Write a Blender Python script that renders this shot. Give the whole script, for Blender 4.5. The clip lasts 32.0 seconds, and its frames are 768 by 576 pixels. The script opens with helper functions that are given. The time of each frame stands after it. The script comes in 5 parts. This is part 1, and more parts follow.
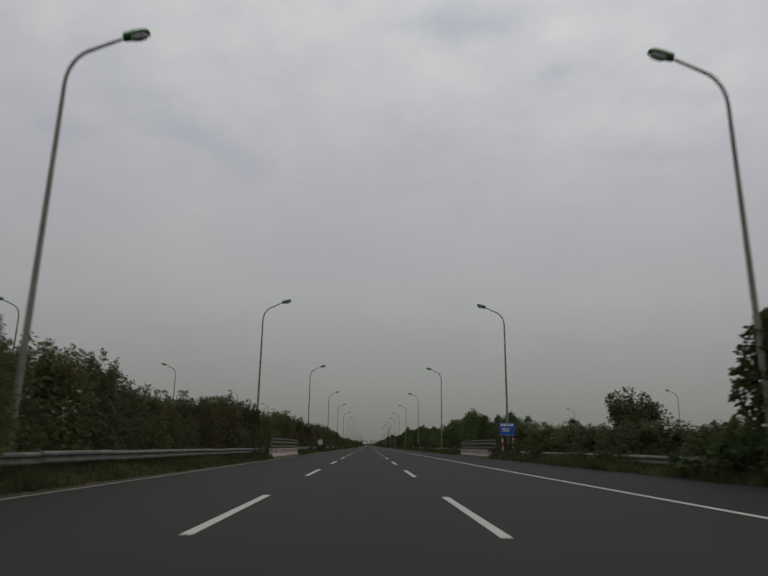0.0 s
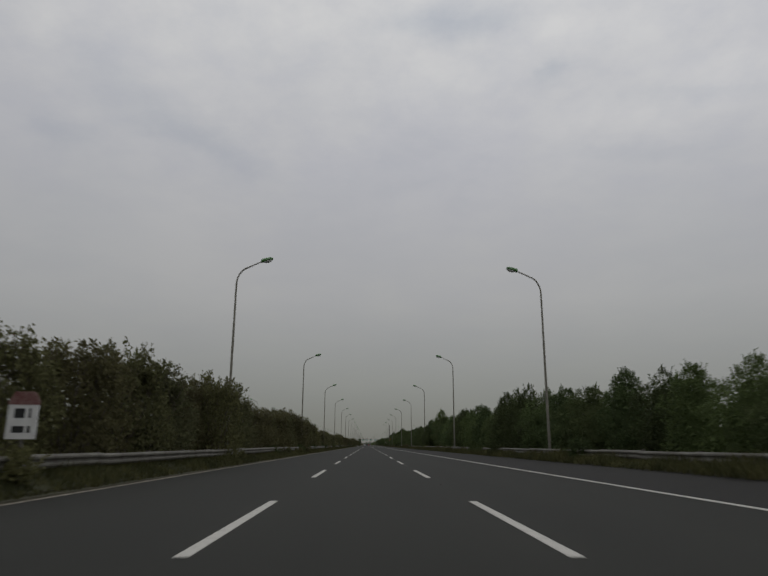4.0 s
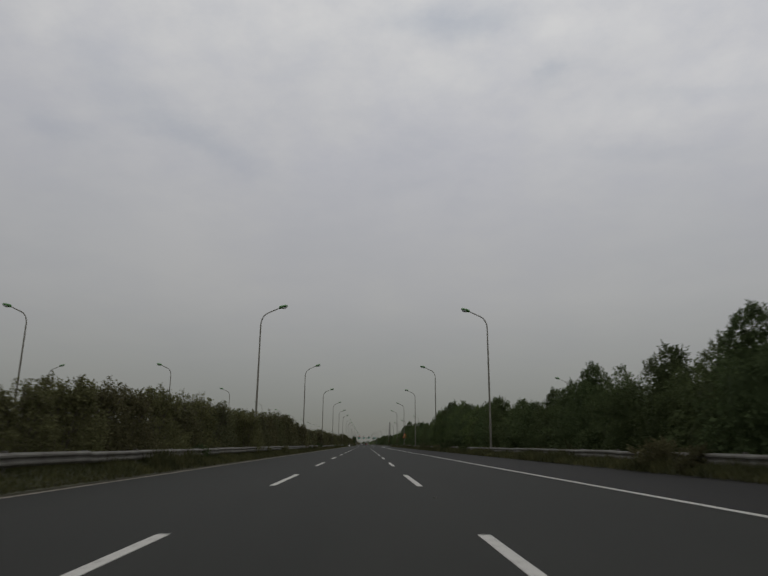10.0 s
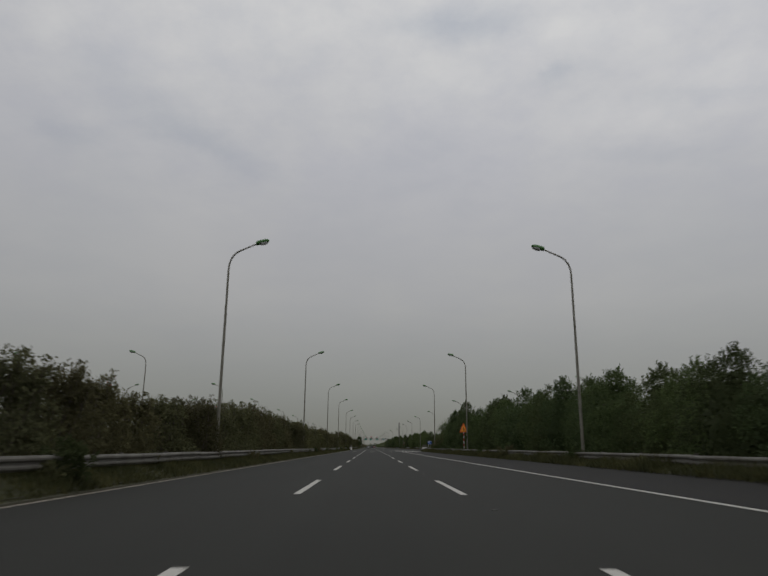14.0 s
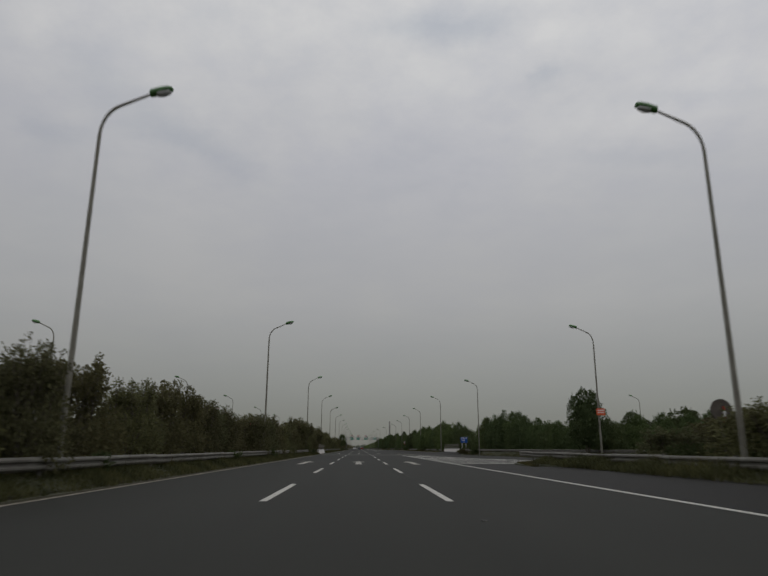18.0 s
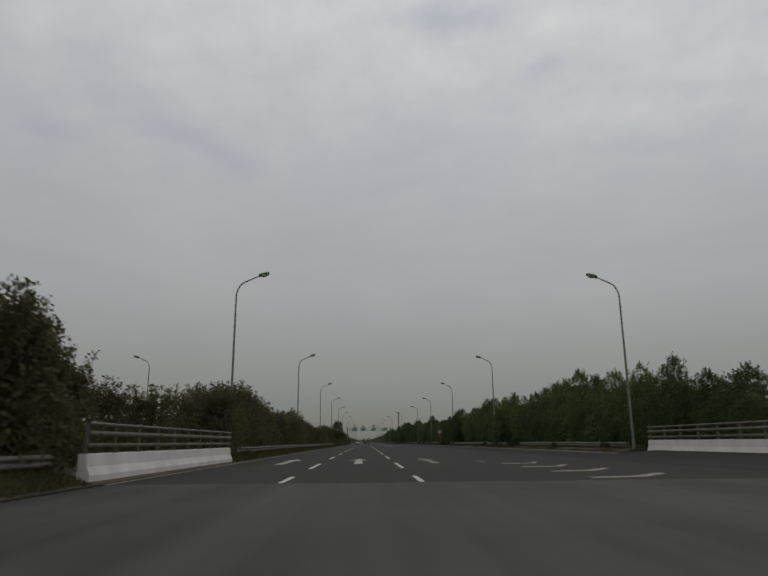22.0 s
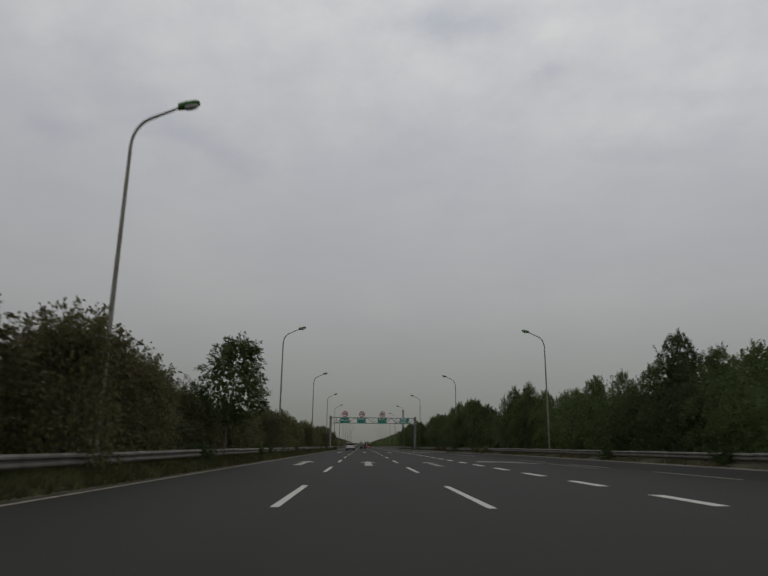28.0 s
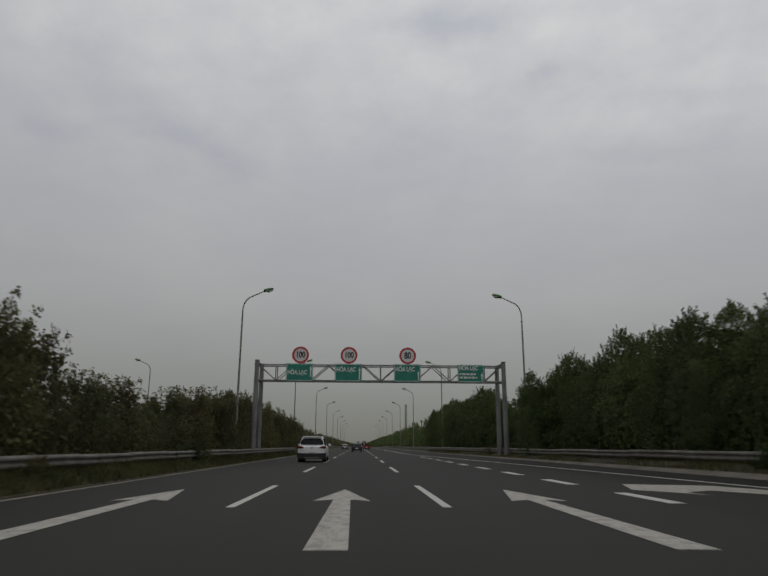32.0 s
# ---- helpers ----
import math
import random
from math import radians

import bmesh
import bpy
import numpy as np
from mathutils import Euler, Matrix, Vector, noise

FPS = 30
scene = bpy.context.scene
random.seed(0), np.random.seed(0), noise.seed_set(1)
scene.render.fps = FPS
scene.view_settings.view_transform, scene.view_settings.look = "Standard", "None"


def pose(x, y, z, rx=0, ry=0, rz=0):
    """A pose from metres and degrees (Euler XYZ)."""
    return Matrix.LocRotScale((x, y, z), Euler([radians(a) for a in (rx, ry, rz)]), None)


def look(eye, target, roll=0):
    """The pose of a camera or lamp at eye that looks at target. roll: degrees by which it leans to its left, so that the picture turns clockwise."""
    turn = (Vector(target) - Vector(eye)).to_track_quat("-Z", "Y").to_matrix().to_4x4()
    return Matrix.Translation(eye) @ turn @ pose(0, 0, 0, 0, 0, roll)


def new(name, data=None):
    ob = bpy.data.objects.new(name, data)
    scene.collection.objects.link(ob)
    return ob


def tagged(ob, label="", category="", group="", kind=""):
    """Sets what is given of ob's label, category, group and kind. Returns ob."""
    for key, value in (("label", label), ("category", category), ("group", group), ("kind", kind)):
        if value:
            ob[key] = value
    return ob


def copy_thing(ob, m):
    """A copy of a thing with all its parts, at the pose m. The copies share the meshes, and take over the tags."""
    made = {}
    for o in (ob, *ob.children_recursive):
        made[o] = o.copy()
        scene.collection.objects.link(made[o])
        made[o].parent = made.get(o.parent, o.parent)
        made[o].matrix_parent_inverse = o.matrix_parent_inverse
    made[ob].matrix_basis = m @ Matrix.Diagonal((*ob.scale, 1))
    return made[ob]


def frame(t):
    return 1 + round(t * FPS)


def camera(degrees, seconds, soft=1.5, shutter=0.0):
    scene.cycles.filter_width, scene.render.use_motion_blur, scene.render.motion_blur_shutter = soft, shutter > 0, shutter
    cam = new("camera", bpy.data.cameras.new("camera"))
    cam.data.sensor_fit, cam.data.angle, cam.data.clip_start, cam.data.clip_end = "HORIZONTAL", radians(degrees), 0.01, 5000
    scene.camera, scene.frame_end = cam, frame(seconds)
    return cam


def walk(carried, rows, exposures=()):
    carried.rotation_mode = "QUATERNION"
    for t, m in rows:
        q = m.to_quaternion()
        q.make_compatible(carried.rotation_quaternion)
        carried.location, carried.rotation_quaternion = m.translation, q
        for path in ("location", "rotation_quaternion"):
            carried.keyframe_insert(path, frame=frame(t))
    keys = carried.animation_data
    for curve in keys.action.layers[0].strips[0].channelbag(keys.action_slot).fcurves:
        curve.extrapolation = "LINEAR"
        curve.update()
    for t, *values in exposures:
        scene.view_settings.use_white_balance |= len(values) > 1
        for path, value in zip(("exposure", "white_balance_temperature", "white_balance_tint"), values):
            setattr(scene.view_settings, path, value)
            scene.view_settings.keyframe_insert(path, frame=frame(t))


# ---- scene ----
cam = camera(62.69, 32.0, soft=1.6, shutter=0.19)
EYE = 1.033
# seconds, across, along, yaw, pitch, roll
PATH = [
    (0, 0.221, -3.059, -1.42, 14.07, -0.76),
    (1, 0.115, 19.993, -1.01, 14.04, -0.11),
    (2, -0.100, 42.868, -1.14, 14.02, -0.40),
    (3, -0.144, 65.371, -1.25, 13.95, -0.33),
    (6, -0.049, 135.282, -2.06, 14.06, -0.29),
    (7, 0.135, 158.451, -2.04, 14.05, -0.49),
    (8, 0.220, 181.498, -2.18, 14.19, -0.15),
    (9, 0.385, 204.879, -1.99, 13.96, -0.08),
    (10, 0.451, 227.967, -1.70, 13.93, -0.36),
    (11, 0.413, 251.120, -1.13, 13.95, -0.33),
    (12, 0.201, 274.089, -0.88, 13.92, -0.43),
    (13, 0.011, 296.614, -1.00, 13.99, -0.20),
    (14, -0.221, 319.895, -1.11, 14.15, -0.38),
    (17, -0.095, 388.771, -2.26, 14.01, -0.12),
    (18, 0.028, 411.392, -2.18, 14.26, -0.19),
    (19, 0.024, 433.957, -2.28, 13.73, -0.18),
    (20, 0.043, 457.154, -2.00, 14.05, 0.29),
    (21, 0.129, 480.537, -1.71, 13.84, 0.45),
    (22, 0.360, 503.162, -1.65, 13.72, 0.46),
    (23, 0.230, 525.600, -1.67, 14.54, 0.59),
    (24, 0.193, 548.064, -1.77, 14.06, -0.78),
    (25, 0.127, 570.653, -1.32, 14.00, -0.36),
    (28, -0.397, 638.248, -1.94, 14.06, -0.56),
    (29, -0.377, 660.546, -2.63, 14.02, -1.08),
    (30, -0.125, 682.825, -2.83, 13.96, -0.58),
    (31, 0.176, 705.378, -2.62, 14.17, -0.41),
    (32, 0.332, 728.153, -2.16, 14.06, -0.21),
]
walk(cam, [(t, pose(x, y, EYE, 90 + p, r, w)) for t, x, y, w, p, r in PATH])

# ---------------------------------------------------------------- sky and light
world = bpy.data.worlds.new("overcast")
scene.world = world
world.use_nodes = True


class Nodes:
    """Short hand for building a node tree."""

    def __init__(self, tree):
        self.tree = tree
        tree.nodes.clear()

    def add(self, kind, **values):
        n = self.tree.nodes.new(kind)
        for k, v in values.items():
            if k == "op":
                n.operation = v
            elif k == "blend":
                n.blend_type = v
            elif k == "sky":
                n.sky_type = v
            elif k in n.inputs:
                self.feed(n.inputs[k], v)
        return n

    def feed(self, socket, v):
        if isinstance(v, bpy.types.NodeSocket):
            self.tree.links.new(v, socket)
        else:
            socket.default_value = v

    def math(self, op, a, b=0.0, clamp=False):
        n = self.tree.nodes.new("ShaderNodeMath")
        n.operation, n.use_clamp = op, clamp
        self.feed(n.inputs[0], a)
        self.feed(n.inputs[1], b)
        return n.outputs[0]

    def noise(self, vector, scale, detail=3.0, rough=0.55):
        n = self.add("ShaderNodeTexNoise", Scale=scale, Detail=detail, Roughness=rough)
        if vector is not None:
            self.feed(n.inputs["Vector"], vector)
        return n.outputs["Fac"]

    def ramp(self, fac, stops):
        n = self.tree.nodes.new("ShaderNodeValToRGB")
        e = n.color_ramp.elements
        while len(e) < len(stops):
            e.new(0.5)
        for el, (p, c) in zip(e, stops):
            el.position = p
            el.color = (c, c, c, 1) if isinstance(c, float) else (*c, 1)
        self.feed(n.inputs[0], fac)
        return n.outputs["Color"]

    def mix(self, fac, a, b, blend="MIX"):
        n = self.tree.nodes.new("ShaderNodeMix")
        n.data_type, n.blend_type = "RGBA", blend
        self.feed(n.inputs[0], fac)
        for s, v in ((n.inputs[6], a), (n.inputs[7], b)):
            self.feed(s, v if isinstance(v, bpy.types.NodeSocket) else (*v, 1))
        return n.outputs[2]


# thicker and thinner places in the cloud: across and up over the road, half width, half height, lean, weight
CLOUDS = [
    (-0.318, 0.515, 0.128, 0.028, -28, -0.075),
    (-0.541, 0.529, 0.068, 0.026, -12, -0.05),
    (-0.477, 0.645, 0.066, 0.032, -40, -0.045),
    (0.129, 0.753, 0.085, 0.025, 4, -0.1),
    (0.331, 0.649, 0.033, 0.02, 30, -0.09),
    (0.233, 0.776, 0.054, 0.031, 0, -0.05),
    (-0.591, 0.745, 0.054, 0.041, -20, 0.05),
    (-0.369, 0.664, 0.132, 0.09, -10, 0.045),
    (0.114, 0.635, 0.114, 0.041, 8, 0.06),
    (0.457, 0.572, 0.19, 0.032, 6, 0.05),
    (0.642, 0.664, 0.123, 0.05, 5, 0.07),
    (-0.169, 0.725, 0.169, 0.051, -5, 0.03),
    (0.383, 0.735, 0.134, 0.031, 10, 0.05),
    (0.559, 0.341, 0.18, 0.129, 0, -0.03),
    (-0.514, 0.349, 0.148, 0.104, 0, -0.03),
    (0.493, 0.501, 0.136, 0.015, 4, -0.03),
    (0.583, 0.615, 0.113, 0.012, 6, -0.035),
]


def make_sky():
    n = Nodes(world.node_tree)
    co = n.add("ShaderNodeTexCoord").outputs["Generated"]
    sep = n.add("ShaderNodeSeparateXYZ", Vector=co)
    x, y, z = sep.outputs
    up = n.math("MAXIMUM", z, 0.0)
    grade = n.ramp(up, [(0.0, (0.158, 0.160, 0.146)), (0.04, (0.190, 0.192, 0.176)), (0.10, (0.256, 0.255, 0.238)), (0.22, (0.372, 0.368, 0.362)),
                        (0.42, (0.474, 0.474, 0.491)), (0.62, (0.577, 0.579, 0.594)), (1.0, (0.572, 0.573, 0.586))])
    # cloud layer, flattened towards the horizon
    k = n.math("DIVIDE", 1.0, n.math("ADD", up, 0.22))
    flat = n.add("ShaderNodeCombineXYZ", X=n.math("MULTIPLY", x, k), Y=n.math("MULTIPLY", y, k), Z=0.35).outputs[0]
    big = n.noise(flat, 1.5, 6.0, 0.55)
    small = n.noise(flat, 5.5, 4.0, 0.55)
    cloud = n.math("ADD", n.math("MULTIPLY", big, 0.8), n.math("MULTIPLY", small, 0.2))
    tint = n.ramp(cloud, [(0.34, (0.93, 0.94, 0.965)), (0.47, (0.985, 0.987, 1.0)), (0.54, (1.015, 1.015, 1.01)), (0.66, (1.07, 1.065, 1.045))])
    thick = n.ramp(up, [(0.02, 0.15), (0.45, 1.0)])
    lean = n.ramp(n.math("ADD", n.math("MULTIPLY", x, 0.5), 0.5), [(0.15, 0.90), (0.5, 0.99), (0.85, 1.06)])
    clouds = n.mix(thick, grade, n.mix(1.0, n.mix(1.0, grade, lean, "MULTIPLY"), tint, "MULTIPLY"))
    fleck = n.ramp(n.noise(flat, 11.0, 6.0, 0.62), [(0.36, (0.955, 0.962, 0.975)), (0.50, (1.0, 1.0, 1.0)), (0.66, (1.045, 1.042, 1.03))])
    clouds = n.mix(n.ramp(up, [(0.30, 0.0), (0.62, 1.0)]), clouds, n.mix(1.0, clouds, fleck, "MULTIPLY"))
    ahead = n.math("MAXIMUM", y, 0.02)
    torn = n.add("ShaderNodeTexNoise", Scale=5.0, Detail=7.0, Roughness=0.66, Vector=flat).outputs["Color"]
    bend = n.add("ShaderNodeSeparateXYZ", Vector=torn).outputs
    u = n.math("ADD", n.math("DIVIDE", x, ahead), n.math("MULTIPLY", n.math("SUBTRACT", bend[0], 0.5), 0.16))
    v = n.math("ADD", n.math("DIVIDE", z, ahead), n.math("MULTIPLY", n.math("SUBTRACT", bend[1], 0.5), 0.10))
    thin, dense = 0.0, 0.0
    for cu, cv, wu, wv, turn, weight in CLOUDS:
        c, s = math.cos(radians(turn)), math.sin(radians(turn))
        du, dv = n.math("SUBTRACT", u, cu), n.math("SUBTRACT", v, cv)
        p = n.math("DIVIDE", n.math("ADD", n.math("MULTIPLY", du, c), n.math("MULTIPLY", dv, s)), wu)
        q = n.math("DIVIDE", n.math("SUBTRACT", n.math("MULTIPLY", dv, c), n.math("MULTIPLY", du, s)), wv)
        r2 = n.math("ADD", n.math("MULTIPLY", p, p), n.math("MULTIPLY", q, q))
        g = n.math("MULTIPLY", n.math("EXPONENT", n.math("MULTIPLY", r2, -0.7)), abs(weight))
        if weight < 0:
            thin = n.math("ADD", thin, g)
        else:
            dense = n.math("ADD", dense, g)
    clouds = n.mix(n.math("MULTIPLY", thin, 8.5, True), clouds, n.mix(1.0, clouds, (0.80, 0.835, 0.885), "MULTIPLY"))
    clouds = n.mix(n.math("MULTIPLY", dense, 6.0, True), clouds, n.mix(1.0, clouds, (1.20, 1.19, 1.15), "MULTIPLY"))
    sky = n.add("ShaderNodeTexSky", sky="NISHITA")
    sky.sun_disc = False
    sky.sun_elevation, sky.sun_rotation = radians(58), radians(200)
    dim = n.mix(1.0, sky.outputs[0], (0.1, 0.1, 0.1), "MULTIPLY")
    both = n.mix(0.06, clouds, dim)
    bg = n.add("ShaderNodeBackground", Color=both, Strength=1.0)
    out = n.add("ShaderNodeOutputWorld")
    n.tree.links.new(bg.outputs[0], out.inputs[0])


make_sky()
sun_data = bpy.data.lights.new("sun", "SUN")
sun_data.energy, sun_data.angle, sun_data.color = 0.15, radians(60), (1.0, 0.97, 0.93)
sun = new("sun", sun_data)
sun.matrix_world = look((20, -60, 120), (0, 0, 0))


# ---------------------------------------------------------------- materials
def material(name, base, rough=0.7, metal=0.0, low=None, scale=6.0, stain=0.6, bump=0.0, fine=60.0, vary=0.0, island=0.0, spec=0.5):
    """A surface whose colour wanders between low and base at two sizes, with grain in its relief."""
    m = bpy.data.materials.new(name)
    m.use_nodes = True
    n = Nodes(m.node_tree)
    co = n.add("ShaderNodeTexCoord").outputs["Object"]
    coarse, grain = n.noise(co, scale, 4.0), n.noise(co, fine, 3.0)
    f = n.math("ADD", n.math("MULTIPLY", coarse, 0.65), n.math("MULTIPLY", grain, 0.35))
    low = low or tuple(c * (1 - 0.45 * stain) for c in base)
    col = n.mix(n.ramp(f, [(0.36, 0.0), (0.62, 1.0)]), low, base)
    if vary:
        r = n.add("ShaderNodeObjectInfo").outputs["Random"]
        col = n.mix(1.0, col, n.ramp(r, [(0.0, 1.0 - vary), (1.0, 1.0 + vary)]), "MULTIPLY")
    if island:
        r = n.add("ShaderNodeNewGeometry").outputs["Random Per Island"]
        col = n.mix(1.0, col, n.ramp(r, [(0.0, (1 - island, 1 - island, 1 - island * 0.9)), (0.8, (1.0, 1.0, 1.0)), (1.0, (1 + island * 1.3, 1 + island, 1 + island * 0.4))]), "MULTIPLY")
    b = n.add("ShaderNodeBsdfPrincipled", **{"Base Color": col, "Roughness": rough, "Metallic": metal, "Specular IOR Level": spec})
    if bump:
        bp = n.add("ShaderNodeBump", Strength=bump, Distance=0.02, Height=grain)
        n.tree.links.new(bp.outputs[0], b.inputs["Normal"])
    out = n.add("ShaderNodeOutputMaterial")
    n.tree.links.new(b.outputs[0], out.inputs[0])
    return m


def leaves_of(name, base, low, vary=0.2, island=0.2):
    """Leaves: matt, a little light passes through them."""
    m = bpy.data.materials.new(name)
    m.use_nodes = True
    n = Nodes(m.node_tree)
    co = n.add("ShaderNodeTexCoord").outputs["Object"]
    f = n.math("ADD", n.math("MULTIPLY", n.noise(co, 0.8, 3.0), 0.7), n.math("MULTIPLY", n.noise(co, 9.0, 2.0), 0.3))
    col = n.mix(n.ramp(f, [(0.36, 0.0), (0.62, 1.0)]), low, base)
    tree = n.add("ShaderNodeObjectInfo").outputs["Random"]
    col = n.mix(1.0, col, n.ramp(tree, [(0.0, (1 - vary, 1 - vary * 1.1, 1 - vary)), (0.3, (1.0, 0.96, 0.95)), (0.55, (0.93, 0.99, 1.02)), (1.0, (1 + vary * 0.9, 1 + vary, 1 + vary * 0.4))]), "MULTIPLY")
    one = n.add("ShaderNodeNewGeometry").outputs["Random Per Island"]
    col = n.mix(1.0, col, n.ramp(one, [(0.0, 1 - island), (0.75, 1.0), (1.0, 1 + island)]), "MULTIPLY")
    b = n.add("ShaderNodeBsdfPrincipled", **{"Base Color": col, "Roughness": 0.75, "Specular IOR Level": 0.12})
    t = n.add("ShaderNodeBsdfTranslucent", Color=col)
    x = n.tree.nodes.new("ShaderNodeMixShader")
    x.inputs[0].default_value = 0.40
    n.tree.links.new(b.outputs[0], x.inputs[1])
    n.tree.links.new(t.outputs[0], x.inputs[2])
    out = n.add("ShaderNodeOutputMaterial")
    n.tree.links.new(x.outputs[0], out.inputs[0])
    return m


def asphalt(name, base, low):
    m = bpy.data.materials.new(name)
    m.use_nodes = True
    n = Nodes(m.node_tree)
    co = n.add("ShaderNodeTexCoord").outputs["Object"]
    sep = n.add("ShaderNodeSeparateXYZ", Vector=co)
    long_co = n.add("ShaderNodeCombineXYZ", X=sep.outputs[0], Y=n.math("MULTIPLY", sep.outputs[1], 0.04), Z=0.0).outputs[0]
    tracks = n.noise(long_co, 0.9, 3.0)
    blot = n.noise(co, 0.25, 4.0)
    grain = n.noise(co, 90.0, 2.0)
    f = n.math("ADD", n.math("ADD", n.math("MULTIPLY", tracks, 0.5), n.math("MULTIPLY", blot, 0.3)), n.math("MULTIPLY", grain, 0.2))
    col = n.mix(n.ramp(f, [(0.35, 0.0), (0.65, 1.0)]), low, base)
    b = n.add("ShaderNodeBsdfPrincipled", **{"Base Color": col, "Roughness": 0.82, "Specular IOR Level": 0.3})
    bp = n.add("ShaderNodeBump", Strength=0.35, Distance=0.01, Height=grain)
    n.tree.links.new(bp.outputs[0], b.inputs["Normal"])
    out = n.add("ShaderNodeOutputMaterial")
    n.tree.links.new(b.outputs[0], out.inputs[0])
    return m


def paint_worn(name, base, under, keep=0.42):
    """Road paint, worn through to the asphalt in spots."""
    m = bpy.data.materials.new(name)
    m.use_nodes = True
    n = Nodes(m.node_tree)
    co = n.add("ShaderNodeTexCoord").outputs["Object"]
    w = n.math("ADD", n.math("MULTIPLY", n.noise(co, 4.5, 4.0), 0.45), n.math("MULTIPLY", n.noise(co, 30.0, 3.0, 0.7), 0.55))
    col = n.mix(n.ramp(w, [(keep - 0.10, 0.0), (keep + 0.08, 1.0)]), under, base)
    b = n.add("ShaderNodeBsdfPrincipled", **{"Base Color": col, "Roughness": 0.7, "Specular IOR Level": 0.3})
    out = n.add("ShaderNodeOutputMaterial")
    n.tree.links.new(b.outputs[0], out.inputs[0])
    return m


M_ROAD = asphalt("asphalt", (0.0222, 0.0228, 0.0171), (0.0157, 0.0162, 0.0121))
M_SHOULDER = asphalt("shoulder asphalt", (0.0214, 0.0204, 0.0172), (0.0146, 0.0138, 0.0118))
M_DECK = asphalt("deck concrete", (0.080, 0.079, 0.068), (0.034, 0.034, 0.029))
M_PAINT = paint_worn("road paint", (0.54, 0.525, 0.475), (0.22, 0.21, 0.185), 0.40)
M_ARROW = paint_worn("worn arrow paint", (0.45, 0.43, 0.375), (0.13, 0.122, 0.104), 0.462)
M_FAINT = paint_worn("faded road paint", (0.27, 0.258, 0.225), (0.06, 0.057, 0.05), 0.485)
M_EDGE = paint_worn("worn edge paint", (0.36, 0.32, 0.26), (0.065, 0.06, 0.046), 0.485)
M_STUD = material("road stud", (0.07, 0.068, 0.06), 0.7, 0.2, low=(0.03, 0.029, 0.026), scale=20)
M_DIRT = material("roadside dirt", (0.125, 0.088, 0.058), 0.95, low=(0.055, 0.040, 0.028), scale=2.0, bump=0.5, fine=25)
M_RAILING = material("weathered railing paint", (0.175, 0.174, 0.140), 0.75, low=(0.09, 0.068, 0.052), scale=2.2, bump=0.15)
M_GUTTER = material("gutter concrete", (0.17, 0.155, 0.125), 0.9, low=(0.09, 0.082, 0.065), scale=0.9, bump=0.2)
M_KERB = material("kerb stone", (0.10, 0.095, 0.065), 0.9, low=(0.06, 0.058, 0.035), scale=1.3, bump=0.3)
M_EARTH = material("verge soil", (0.055, 0.054, 0.027), 0.95, low=(0.036, 0.032, 0.02), scale=0.6, bump=0.4, fine=20)
M_TURF = material("weedy turf", (0.064, 0.066, 0.027), 0.95, low=(0.036, 0.038, 0.017), scale=0.7, bump=0.5, fine=14)
M_GROUND = material("field", (0.075, 0.085, 0.040), 0.95, low=(0.045, 0.055, 0.028), scale=0.05, fine=1.5)
M_GRASS = leaves_of("grass", (0.118, 0.110, 0.046), (0.050, 0.053, 0.023), 0.1, 0.22)
M_STEEL = material("galvanised steel", (0.165, 0.160, 0.136), 0.68, 0.15, low=(0.080, 0.070, 0.056), scale=1.4, bump=0.1)
M_POLE = material("lamp pole zinc", (0.245, 0.236, 0.192), 0.6, 0.2, low=(0.145, 0.135, 0.106), scale=1.1, fine=24)
M_GREEN = material("green lamp housing", (0.075, 0.21, 0.05), 0.5, low=(0.055, 0.15, 0.04), scale=8)
M_LENS = material("lamp bowl", (0.55, 0.56, 0.55), 0.2, low=(0.45, 0.46, 0.45), scale=9)
M_DARK = material("dark metal", (0.06, 0.06, 0.06), 0.6, low=(0.03, 0.03, 0.03))
M_LEAF = leaves_of("acacia leaves", (0.112, 0.143, 0.059), (0.081, 0.106, 0.044), 0.28)
M_SHRUB = leaves_of("shrub leaves", (0.142, 0.138, 0.067), (0.106, 0.104, 0.052), 0.22)
M_ROUND = leaves_of("broad leaves", (0.084, 0.106, 0.044), (0.058, 0.076, 0.031))
M_BARK = material("bark", (0.14, 0.12, 0.09), 0.95, low=(0.07, 0.06, 0.045), scale=5, bump=0.5)
M_FLOWER = material("pink blossom", (0.55, 0.12, 0.16), 0.7, low=(0.40, 0.07, 0.10), island=0.4)
M_WHITE = material("white paint", (0.74, 0.72, 0.69), 0.7, low=(0.58, 0.55, 0.51), scale=1.1, stain=0.5, bump=0.15)
M_RED = material("red paint", (0.125, 0.040, 0.038), 0.8, low=(0.22, 0.135, 0.118), scale=5.5, bump=0.3, fine=40)
M_PLINTH = material("weathered white plinth", (0.56, 0.50, 0.45), 0.85, low=(0.17, 0.125, 0.095), scale=3.2, bump=0.4, fine=22)
M_SIGNRED = material("sign red", (0.50, 0.035, 0.03), 0.45, low=(0.40, 0.03, 0.03), scale=3)
M_SIGNWHITE = material("sign white", (0.72, 0.72, 0.70), 0.45, low=(0.58, 0.58, 0.56), scale=3)
M_SIGNGREEN = material("sign green", (0.012, 0.21, 0.145), 0.45, low=(0.010, 0.16, 0.11), scale=2)
